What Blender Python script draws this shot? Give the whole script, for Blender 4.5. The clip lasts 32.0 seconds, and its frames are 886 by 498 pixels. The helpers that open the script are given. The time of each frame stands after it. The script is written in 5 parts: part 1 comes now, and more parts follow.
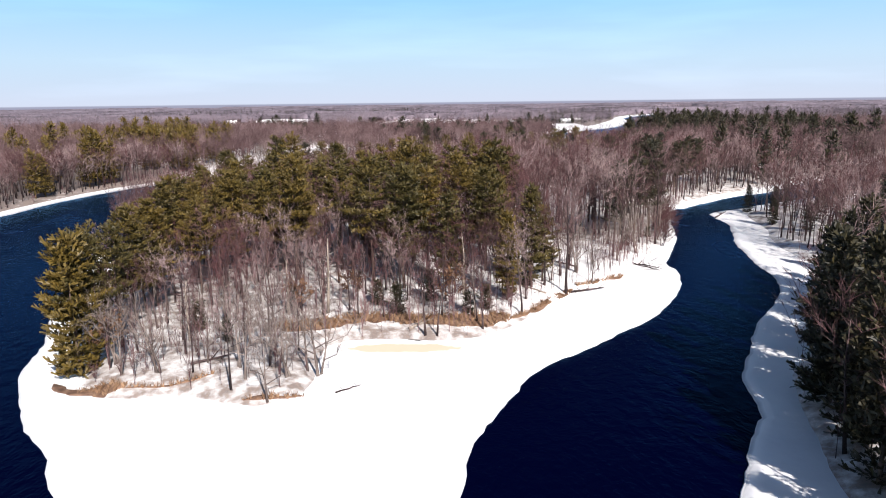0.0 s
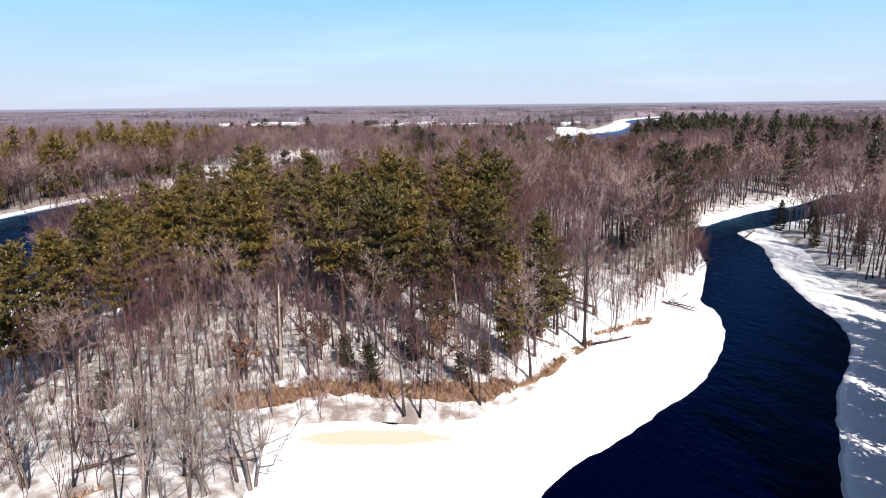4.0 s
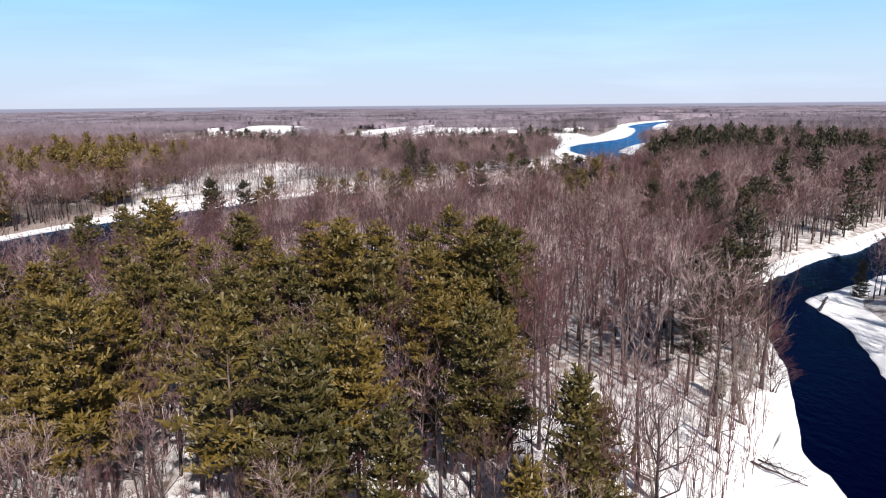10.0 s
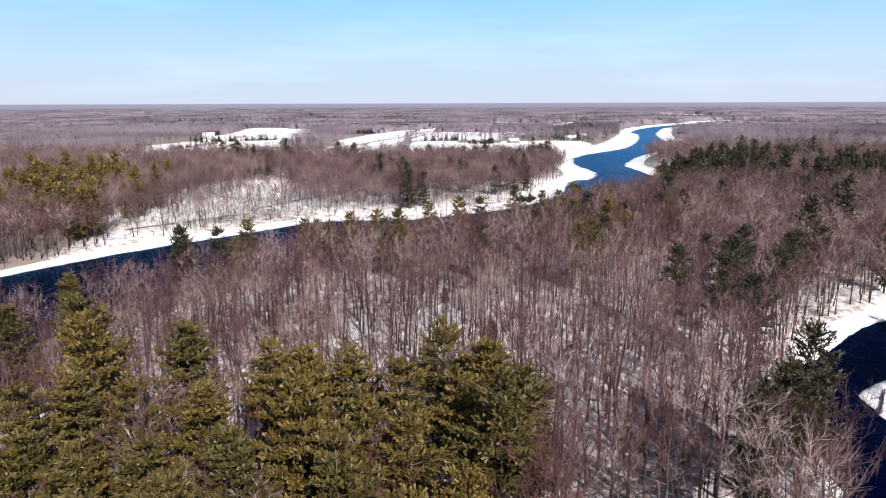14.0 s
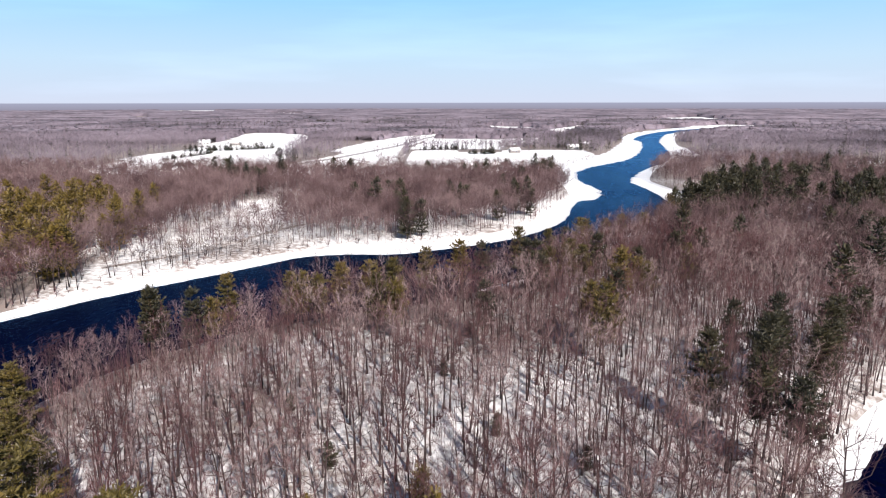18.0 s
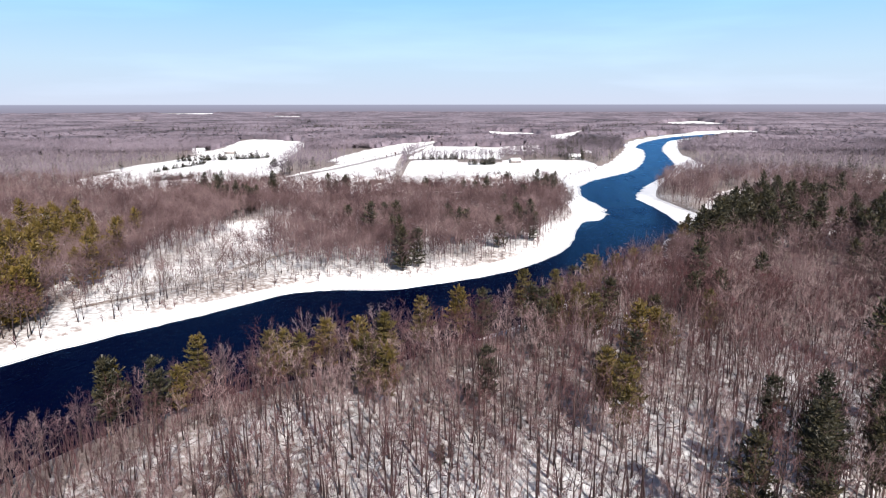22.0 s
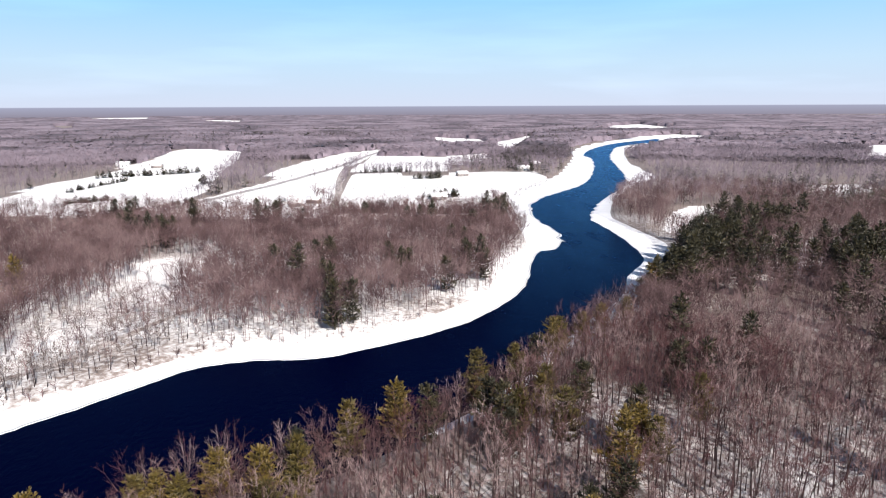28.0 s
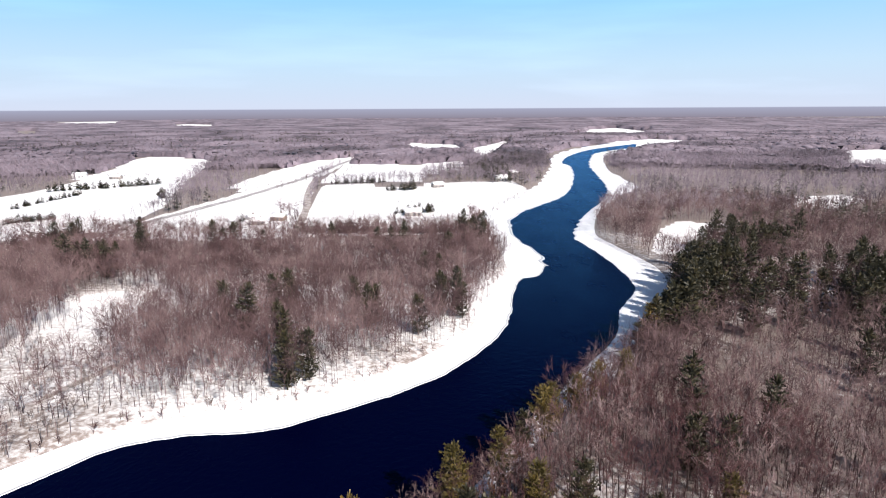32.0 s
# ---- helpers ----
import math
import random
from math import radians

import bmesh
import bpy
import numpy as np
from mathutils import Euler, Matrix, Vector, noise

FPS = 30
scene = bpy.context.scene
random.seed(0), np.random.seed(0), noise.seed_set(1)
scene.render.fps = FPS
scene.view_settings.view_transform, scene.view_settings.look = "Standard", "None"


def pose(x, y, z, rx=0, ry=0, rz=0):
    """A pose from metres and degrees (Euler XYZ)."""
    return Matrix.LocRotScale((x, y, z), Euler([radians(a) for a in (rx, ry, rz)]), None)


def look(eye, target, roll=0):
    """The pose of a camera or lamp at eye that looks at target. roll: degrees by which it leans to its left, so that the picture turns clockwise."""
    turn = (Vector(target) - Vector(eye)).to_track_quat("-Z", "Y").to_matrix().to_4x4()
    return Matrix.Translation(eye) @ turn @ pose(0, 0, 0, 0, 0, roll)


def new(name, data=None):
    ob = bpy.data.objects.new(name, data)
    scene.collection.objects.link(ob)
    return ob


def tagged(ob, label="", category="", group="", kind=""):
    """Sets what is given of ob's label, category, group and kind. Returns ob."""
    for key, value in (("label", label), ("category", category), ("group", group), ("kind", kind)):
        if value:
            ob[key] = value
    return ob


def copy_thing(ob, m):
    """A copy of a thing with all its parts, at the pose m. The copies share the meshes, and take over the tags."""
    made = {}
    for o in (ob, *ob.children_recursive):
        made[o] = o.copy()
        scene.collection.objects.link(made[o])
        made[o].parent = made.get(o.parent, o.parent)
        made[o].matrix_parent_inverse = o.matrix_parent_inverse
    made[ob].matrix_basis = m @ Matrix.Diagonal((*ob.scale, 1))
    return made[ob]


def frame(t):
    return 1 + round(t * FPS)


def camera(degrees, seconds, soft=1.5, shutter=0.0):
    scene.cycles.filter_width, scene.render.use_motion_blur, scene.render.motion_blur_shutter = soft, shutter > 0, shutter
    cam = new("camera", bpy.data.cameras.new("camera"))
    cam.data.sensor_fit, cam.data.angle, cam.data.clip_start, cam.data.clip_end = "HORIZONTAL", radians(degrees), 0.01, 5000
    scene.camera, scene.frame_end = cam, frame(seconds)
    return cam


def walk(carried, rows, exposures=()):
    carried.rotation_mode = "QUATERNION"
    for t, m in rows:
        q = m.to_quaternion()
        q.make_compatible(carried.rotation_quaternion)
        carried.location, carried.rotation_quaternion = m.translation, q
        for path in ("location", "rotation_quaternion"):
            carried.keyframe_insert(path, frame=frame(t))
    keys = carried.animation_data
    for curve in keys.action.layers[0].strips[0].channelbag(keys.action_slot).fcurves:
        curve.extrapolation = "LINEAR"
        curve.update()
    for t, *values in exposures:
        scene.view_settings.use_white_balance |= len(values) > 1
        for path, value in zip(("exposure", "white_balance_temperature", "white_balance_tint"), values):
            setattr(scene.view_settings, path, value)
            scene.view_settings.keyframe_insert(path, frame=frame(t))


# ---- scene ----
cam = camera(68.0, 32.0, 1.0)
# seconds, place in metres, turn in degrees
ROWS = [
    (0.0, 0.000, -0.000, 31.000, 77.414, 0.648, 0.037),
    (0.5, 0.129, 2.104, 31.386, 77.437, 0.624, 0.040),
    (1.0, 0.268, 4.458, 31.581, 77.459, 0.615, 0.020),
    (1.5, 0.418, 7.023, 31.638, 77.491, 0.607, -0.001),
    (2.0, 0.580, 9.766, 31.601, 77.513, 0.608, -0.024),
    (2.5, 0.754, 12.653, 31.510, 77.545, 0.627, -0.061),
    (3.0, 0.940, 15.657, 31.398, 77.567, 0.616, -0.091),
    (3.5, 1.138, 18.751, 31.296, 77.608, 0.617, -0.114),
    (5.5, 2.022, 31.578, 31.399, 77.713, 0.578, -0.185),
    (6.0, 2.258, 34.807, 31.625, 77.734, 0.584, -0.188),
    (6.5, 2.496, 38.015, 31.948, 77.735, 0.557, -0.205),
    (7.0, 2.735, 41.191, 32.372, 77.736, 0.558, -0.186),
    (7.5, 2.973, 44.326, 32.897, 77.727, 0.578, -0.172),
    (8.0, 3.207, 47.412, 33.523, 77.727, 0.603, -0.139),
    (8.5, 3.436, 50.444, 34.247, 77.718, 0.554, -0.161),
    (9.0, 3.659, 53.415, 35.065, 77.718, 0.530, -0.167),
    (9.5, 3.873, 56.324, 35.971, 77.688, 0.513, -0.186),
    (10.0, 4.077, 59.168, 36.959, 77.677, 0.490, -0.183),
    (10.5, 4.270, 61.946, 38.020, 77.637, 0.427, -0.181),
    (11.0, 4.450, 64.659, 39.147, 77.627, 0.405, -0.178),
    (11.5, 4.618, 67.308, 40.331, 77.606, 0.373, -0.172),
    (12.0, 4.772, 69.896, 41.563, 77.576, 0.314, -0.151),
    (12.5, 4.912, 72.426, 42.834, 77.545, 0.292, -0.148),
    (13.0, 5.038, 74.902, 44.134, 77.514, 0.250, -0.141),
    (13.5, 5.149, 77.329, 45.454, 77.513, 0.231, -0.128),
    (14.0, 5.247, 79.712, 46.787, 77.491, 0.182, -0.109),
    (14.5, 5.332, 82.058, 48.122, 77.480, 0.168, -0.118),
    (16.5, 5.562, 91.196, 53.353, 77.432, 0.086, -0.086),
    (17.0, 5.601, 93.457, 54.602, 77.440, 0.092, -0.099),
    (17.5, 5.635, 95.722, 55.818, 77.448, 0.083, -0.088),
    (18.0, 5.668, 98.001, 56.997, 77.455, 0.091, -0.092),
    (18.5, 5.702, 100.301, 58.136, 77.463, 0.082, -0.081),
    (19.0, 5.739, 102.630, 59.236, 77.480, 0.081, -0.082),
    (19.5, 5.783, 104.995, 60.293, 77.497, 0.090, -0.086),
    (20.0, 5.836, 107.403, 61.310, 77.513, 0.067, -0.092),
    (20.5, 5.901, 109.862, 62.285, 77.540, 0.062, -0.113),
    (21.0, 5.982, 112.377, 63.222, 77.566, 0.058, -0.124),
    (21.5, 6.080, 114.956, 64.122, 77.583, 0.055, -0.135),
    (22.0, 6.199, 117.604, 64.988, 77.609, 0.053, -0.146),
    (22.5, 6.342, 120.326, 65.824, 77.614, 0.055, -0.230),
    (23.0, 6.512, 123.128, 66.633, 77.618, 0.049, -0.537),
    (23.5, 6.710, 126.012, 67.420, 77.631, 0.055, -0.887),
    (24.0, 6.940, 128.983, 68.188, 77.645, 0.071, -1.291),
    (24.5, 7.203, 132.043, 68.943, 77.659, 0.088, -1.684),
    (25.0, 7.500, 135.194, 69.689, 77.674, 0.096, -2.076),
    (25.5, 7.834, 138.437, 70.429, 77.688, 0.113, -2.521),
    (27.5, 9.538, 152.320, 73.394, 77.723, 0.205, -4.294),
    (28.0, 10.052, 156.008, 74.144, 77.741, 0.228, -4.760),
    (28.5, 10.598, 159.775, 74.896, 77.769, 0.242, -5.225),
    (29.0, 11.172, 163.614, 75.647, 77.798, 0.262, -5.710),
    (29.5, 11.769, 167.520, 76.391, 77.828, 0.262, -6.192),
    (30.0, 12.384, 171.482, 77.120, 77.848, 0.276, -6.656),
    (30.5, 13.011, 175.493, 77.824, 77.873, 0.262, -6.777),
    (31.0, 13.641, 179.542, 78.490, 77.897, 0.283, -6.782),
    (31.5, 14.265, 183.615, 79.100, 77.920, 0.282, -6.793),
    (32.0, 14.873, 187.700, 79.635, 77.943, 0.283, -6.794),
]
walk(cam, [(r[0], pose(*r[1:])) for r in ROWS], [(0.0, 0.8, 6450, 15), (32.0, 0.8, 6450, 15)])

# ---- world, sun, exposure ----
SUN_TURN, SUN_RISE = -67.0, 36.0      # degrees: from where the sun shines, and its height
world = bpy.data.worlds.new("world")
scene.world = world
world.use_nodes = True
wn, wl = world.node_tree.nodes, world.node_tree.links
sky = wn.new("ShaderNodeTexSky")
sky.sky_type, sky.sun_disc = "NISHITA", False
sky.sun_elevation, sky.sun_rotation = radians(SUN_RISE), radians(90 - SUN_TURN)
sky.altitude, sky.air_density, sky.dust_density, sky.ozone_density = 300, 0.9, 0.6, 1.8
wc = wn.new("ShaderNodeTexCoord")
sep = wn.new("ShaderNodeSeparateXYZ")
wl.new(wc.outputs["Generated"], sep.inputs[0])
low = wn.new("ShaderNodeMapRange")
low.interpolation_type = "SMOOTHSTEP"
low.inputs[1].default_value, low.inputs[2].default_value = 0.3, 0.15
wl.new(sep.outputs[2], low.inputs[0])
haze = wn.new("ShaderNodeValToRGB")
haze.color_ramp.elements[0].position, haze.color_ramp.elements[0].color = 0.0, (0.55, 0.62, 0.73, 1)
haze.color_ramp.elements[1].position, haze.color_ramp.elements[1].color = 0.15, (0.27, 0.57, 0.82, 1)
step = haze.color_ramp.elements.new(0.06)
step.color = (0.47, 0.65, 0.78, 1)
wl.new(sep.outputs[2], haze.inputs[0])
stretch = wn.new("ShaderNodeMapping")
stretch.inputs["Scale"].default_value = (1.0, 1.0, 9.0)
wl.new(wc.outputs["Generated"], stretch.inputs[0])
wisps = wn.new("ShaderNodeTexNoise")
wisps.inputs["Scale"].default_value, wisps.inputs["Detail"].default_value = 2.2, 5
wl.new(stretch.outputs[0], wisps.inputs["Vector"])
thin_cloud = wn.new("ShaderNodeMapRange")
thin_cloud.inputs[1].default_value, thin_cloud.inputs[2].default_value = 0.5, 0.8
thin_cloud.inputs[3].default_value, thin_cloud.inputs[4].default_value = 13.7, 16.1
wl.new(wisps.outputs["Fac"], thin_cloud.inputs[0])
bright = wn.new("ShaderNodeMix")
bright.data_type, bright.blend_type = "RGBA", "MULTIPLY"
bright.inputs[0].default_value = 1.0
wl.new(haze.outputs[0], bright.inputs[6])
wl.new(thin_cloud.outputs[0], bright.inputs[7])
veil = wn.new("ShaderNodeMix")
veil.data_type = "RGBA"
wl.new(low.outputs[0], veil.inputs[0])
wl.new(sky.outputs[0], veil.inputs[6])
wl.new(bright.outputs[2], veil.inputs[7])
# painted hazy land beyond the sheet of ground, up to the true horizon
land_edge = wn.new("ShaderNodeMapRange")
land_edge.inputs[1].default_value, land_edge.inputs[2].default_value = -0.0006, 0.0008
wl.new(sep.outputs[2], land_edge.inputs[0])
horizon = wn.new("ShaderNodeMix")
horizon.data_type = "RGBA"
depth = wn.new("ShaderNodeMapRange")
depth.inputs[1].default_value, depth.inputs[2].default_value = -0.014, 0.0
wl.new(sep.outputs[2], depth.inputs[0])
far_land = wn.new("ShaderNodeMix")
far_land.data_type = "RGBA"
# paler and bluer upward: the haze is in these two backdrop colours
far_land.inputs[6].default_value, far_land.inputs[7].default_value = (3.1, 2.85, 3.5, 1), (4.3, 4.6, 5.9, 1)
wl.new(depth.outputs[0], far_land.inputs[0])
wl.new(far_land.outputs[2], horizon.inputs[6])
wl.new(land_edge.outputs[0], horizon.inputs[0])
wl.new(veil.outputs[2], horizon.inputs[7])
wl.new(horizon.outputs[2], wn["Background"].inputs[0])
wn["Background"].inputs[1].default_value = 0.052
sun = new("sun", bpy.data.lights.new("sun", "SUN"))
sun.data.energy, sun.data.angle, sun.data.color = 5.0, radians(0.55), (1.0, 0.95, 0.87)
a, e = radians(SUN_TURN), radians(SUN_RISE)
sun.matrix_world = look((200 * math.cos(a) * math.cos(e), 200 * math.sin(a) * math.cos(e), 200 * math.sin(e)), (0, 0, 0))

# ---- materials ----
def material(name, rough=0.7):
    m = bpy.data.materials.new(name)
    m.use_nodes = True
    n, l = m.node_tree.nodes, m.node_tree.links
    b = n["Principled BSDF"]
    b.inputs["Roughness"].default_value = rough
    return m, n, l, b


def ramp_of(n, l, factor, stops):
    r = n.new("ShaderNodeValToRGB")
    els = r.color_ramp.elements
    while len(els) < len(stops):
        els.new(0.5)
    for el, (p, c) in zip(els, stops):
        el.position, el.color = p, (*c, 1)
    l.new(factor, r.inputs[0])
    return r.outputs[0]


def bump_of(n, l, b, height, strength, distance):
    bp = n.new("ShaderNodeBump")
    bp.inputs["Strength"].default_value, bp.inputs["Distance"].default_value = strength, distance
    l.new(height, bp.inputs["Height"])
    l.new(bp.outputs[0], b.inputs["Normal"])


def mixed(n, l, f, c1, c2):
    mx = n.new("ShaderNodeMix")
    mx.data_type = "RGBA"
    l.new(f, mx.inputs[0])
    for k, c in ((6, c1), (7, c2)):
        if isinstance(c, tuple):
            mx.inputs[k].default_value = (*c, 1)
        else:
            l.new(c, mx.inputs[k])
    return mx.outputs[2]


def position(n):
    return n.new("ShaderNodeNewGeometry").outputs["Position"]


def world_noise(n, l, scale, detail=4, rough=0.55, stretch=None):
    co = position(n)
    if stretch:
        mp = n.new("ShaderNodeMapping")
        mp.inputs["Scale"].default_value = stretch
        l.new(co, mp.inputs[0])
        co = mp.outputs[0]
    t = n.new("ShaderNodeTexNoise")
    t.inputs["Scale"].default_value, t.inputs["Detail"].default_value, t.inputs["Roughness"].default_value = scale, detail, rough
    l.new(co, t.inputs["Vector"])
    return t.outputs["Fac"]


def snow_material():
    m, n, l, b = material("ground_snow", 0.6)
    at = n.new("ShaderNodeAttribute")
    at.attribute_name = "litter"
    fine = world_noise(n, l, 0.55, 6, 0.65)
    add = n.new("ShaderNodeMath")
    add.operation = "MULTIPLY_ADD"
    l.new(at.outputs["Fac"], add.inputs[0])
    add.inputs[1].default_value = 1.0
    l.new(fine, add.inputs[2])
    f = ramp_of(n, l, add.outputs[0], [(0.66, (0, 0, 0)), (0.95, (0.85, 0.85, 0.85))])
    brown = ramp_of(n, l, world_noise(n, l, 2.2, 5), [(0.3, (0.06, 0.035, 0.024)), (0.55, (0.13, 0.078, 0.052)), (0.75, (0.22, 0.15, 0.11))])
    white = ramp_of(n, l, world_noise(n, l, 0.09, 4), [(0.3, (0.74, 0.73, 0.72)), (0.65, (0.86, 0.86, 0.86))])
    l.new(mixed(n, l, f, white, brown), b.inputs["Base Color"])
    bump_of(n, l, b, world_noise(n, l, 1.3, 5), 0.35, 0.25)
    return m


def ice_material():
    m, n, l, b = material("snow_on_ice", 0.45)
    at = n.new("ShaderNodeAttribute")
    at.attribute_name = "wet"
    white = ramp_of(n, l, world_noise(n, l, 0.12, 4), [(0.3, (0.8, 0.81, 0.82)), (0.65, (0.88, 0.88, 0.88))])
    mp = n.new("ShaderNodeMapping")
    mp.inputs["Location"].default_value = (6.0 / 7.5, -79.3 / 1.5, 0)
    mp.inputs["Scale"].default_value = (1 / 7.5, 1 / 1.5, 0)
    l.new(position(n), mp.inputs[0])
    ln = n.new("ShaderNodeVectorMath")
    ln.operation = "LENGTH"
    l.new(mp.outputs[0], ln.inputs[0])
    add = n.new("ShaderNodeMath")
    add.operation = "ADD"
    l.new(ln.outputs["Value"], add.inputs[0])
    l.new(world_noise(n, l, 0.45, 4), add.inputs[1])
    stain = ramp_of(n, l, add.outputs[0], [(0.0, (1, 1, 1)), (1.0, (0, 0, 0))])
    stain.node.color_ramp.elements[0].position, stain.node.color_ramp.elements[1].position = 0.9, 1.0
    half = n.new("ShaderNodeMath")
    half.operation = "MULTIPLY"
    l.new(add.outputs[0], half.inputs[0])
    half.inputs[1].default_value = 0.65
    l.new(half.outputs[0], stain.node.inputs[0])
    white = mixed(n, l, stain, white, (0.64, 0.57, 0.43))
    l.new(mixed(n, l, at.outputs["Fac"], white, (0.13, 0.15, 0.18)), b.inputs["Base Color"])
    bump_of(n, l, b, world_noise(n, l, 0.8, 5), 0.25, 0.2)
    return m


def water_material():
    m, n, l, b = material("river_water", 0.5)
    b.inputs["Base Color"].default_value = (0.0002, 0.0004, 0.009, 1)
    b.inputs["Specular IOR Level"].default_value = 0.0
    gl = n.new("ShaderNodeBsdfGlossy")
    gl.inputs["Color"].default_value = (0.2, 0.5, 0.86, 1)
    l.new(ramp_of(n, l, world_noise(n, l, 0.06, 4, 0.6, (1.0, 0.4, 1.0)), [(0.35, (0.07, 0.07, 0.07)), (0.65, (0.3, 0.3, 0.3))]), gl.inputs["Roughness"])
    fr = n.new("ShaderNodeFresnel")
    fr.inputs["IOR"].default_value = 1.095
    mx = n.new("ShaderNodeMixShader")
    h = world_noise(n, l, 0.75, 5, 0.62, (1.0, 0.55, 1.0))
    bp = n.new("ShaderNodeBump")
    bp.inputs["Strength"].default_value, bp.inputs["Distance"].default_value = 0.7, 0.3
    l.new(h, bp.inputs["Height"])
    for node in (gl, fr):
        l.new(bp.outputs[0], node.inputs["Normal"])
    l.new(fr.outputs[0], mx.inputs[0])
    l.new(b.outputs[0], mx.inputs[1])
    l.new(gl.outputs[0], mx.inputs[2])
    l.new(mx.outputs[0], n["Material Output"].inputs[0])
    return m


def bark_material(name, dark, mid, light, patch=0.09):
    m, n, l, b = material(name, 0.85)
    grain = world_noise(n, l, 3.0, 3, 0.6)
    broad = world_noise(n, l, patch, 3, 0.6)
    base = ramp_of(n, l, broad, [(0.36, dark), (0.48, mid), (0.61, light)])
    f = ramp_of(n, l, grain, [(0.3, (0.6, 0.6, 0.6)), (0.7, (1.25, 1.25, 1.25))])
    mul = n.new("ShaderNodeMix")
    mul.data_type, mul.blend_type = "RGBA", "MULTIPLY"
    mul.inputs[0].default_value = 1
    l.new(base, mul.inputs[6])
    l.new(f, mul.inputs[7])
    l.new(mul.outputs[2], b.inputs["Base Color"])
    return m


def needle_material(name, dark, light, warm):
    m, n, l, b = material(name, 0.6)
    geo = n.new("ShaderNodeNewGeometry")
    info = n.new("ShaderNodeObjectInfo")
    leaf = ramp_of(n, l, geo.outputs["Random Per Island"], [(0.0, dark), (0.5, light), (1.0, warm)])
    own = n.new("ShaderNodeMath")
    own.operation = "MULTIPLY_ADD"
    own.inputs[1].default_value = 0.6
    l.new(info.outputs["Random"], own.inputs[0])
    l.new(world_noise(n, l, 0.16, 2), own.inputs[2])
    tone = ramp_of(n, l, own.outputs[0], [(0.35, (0.58, 0.62, 0.54)), (0.7, (1.0, 0.98, 0.92)), (1.0, (1.4, 1.22, 0.9))])
    mul = n.new("ShaderNodeMix")
    mul.data_type, mul.blend_type = "RGBA", "MULTIPLY"
    mul.inputs[0].default_value = 1
    l.new(leaf, mul.inputs[6])
    l.new(tone, mul.inputs[7])
    l.new(mul.outputs[2], b.inputs["Base Color"])
    thin_leaf = n.new("ShaderNodeBsdfTranslucent")
    l.new(mul.outputs[2], thin_leaf.inputs["Color"])
    both = n.new("ShaderNodeMixShader")
    both.inputs[0].default_value = 0.08
    l.new(b.outputs[0], both.inputs[1])
    l.new(thin_leaf.outputs[0], both.inputs[2])
    l.new(both.outputs[0], n["Material Output"].inputs[0])
    return m


SNOW, ICE, WATER = snow_material(), ice_material(), water_material()
BARK = bark_material("grey_bark", (0.018, 0.0092, 0.0096), (0.034, 0.0185, 0.019), (0.09, 0.06, 0.058), 0.2)
TWIG = bark_material("bare_twigs", (0.033, 0.0098, 0.0112), (0.075, 0.0295, 0.0325), (0.16, 0.088, 0.089), 0.075)
RED_TWIG = bark_material("reddish_twigs", (0.034, 0.0088, 0.0098), (0.064, 0.0182, 0.0205), (0.105, 0.038, 0.041), 0.12)
ASH_TWIG = bark_material("pale_twigs", (0.17, 0.108, 0.105), (0.25, 0.172, 0.168), (0.35, 0.26, 0.253), 0.2)
PALE = bark_material("pale_dead_wood", (0.17, 0.138, 0.112), (0.24, 0.2, 0.165), (0.33, 0.28, 0.24), 0.5)
DRY_LEAF = bark_material("dry_oak_leaves", (0.085, 0.036, 0.018), (0.13, 0.06, 0.028), (0.18, 0.095, 0.045), 0.8)
GRASS = bark_material("dead_grass", (0.15, 0.075, 0.035), (0.22, 0.125, 0.07), (0.32, 0.2, 0.12), 0.6)
SOIL = bark_material("bank_soil", (0.08, 0.042, 0.025), (0.15, 0.085, 0.055), (0.24, 0.15, 0.1), 0.7)
PINE_BARK = bark_material("pine_bark", (0.042, 0.026, 0.02), (0.075, 0.048, 0.037), (0.13, 0.09, 0.072), 0.4)
GREY_TWIG = bark_material("weathered_grey_bark", (0.085, 0.063, 0.056), (0.155, 0.12, 0.106), (0.25, 0.205, 0.182), 0.35)
NEEDLES = needle_material("pine_needles", (0.05, 0.039, 0.009), (0.074, 0.057, 0.012), (0.1, 0.076, 0.016))
DARK_NEEDLES = needle_material("dark_needles", (0.012, 0.0125, 0.0065), (0.022, 0.0215, 0.01), (0.042, 0.037, 0.0155))
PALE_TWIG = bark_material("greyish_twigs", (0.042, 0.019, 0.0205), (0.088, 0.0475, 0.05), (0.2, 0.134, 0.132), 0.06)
# far woods: lilac-grey distance haze is put into the twig colour
HAZED_TWIG = bark_material("hazed_far_twigs", (0.075, 0.06, 0.074), (0.155, 0.124, 0.15), (0.24, 0.197, 0.232), 0.006)

# ---- geometry helpers ----
def part(name, V, F, mat, parent=None, label="", smooth=False):
    me = bpy.data.meshes.new(name)
    V, F = np.asarray(V, np.float32), np.asarray(F, np.int32)
    k = F.shape[1]
    me.vertices.add(len(V))
    me.vertices.foreach_set("co", V.ravel())
    me.loops.add(F.size)
    me.loops.foreach_set("vertex_index", F.ravel())
    me.polygons.add(len(F))
    me.polygons.foreach_set("loop_start", np.arange(0, F.size, k, dtype=np.int32))
    me.update(calc_edges=True)
    if smooth:
        me.polygons.foreach_set("use_smooth", np.ones(len(F), bool))
    me.materials.append(mat)
    ob = new(name, me)
    if parent:
        ob.parent = parent
    if label:
        ob["label"] = label
    return ob


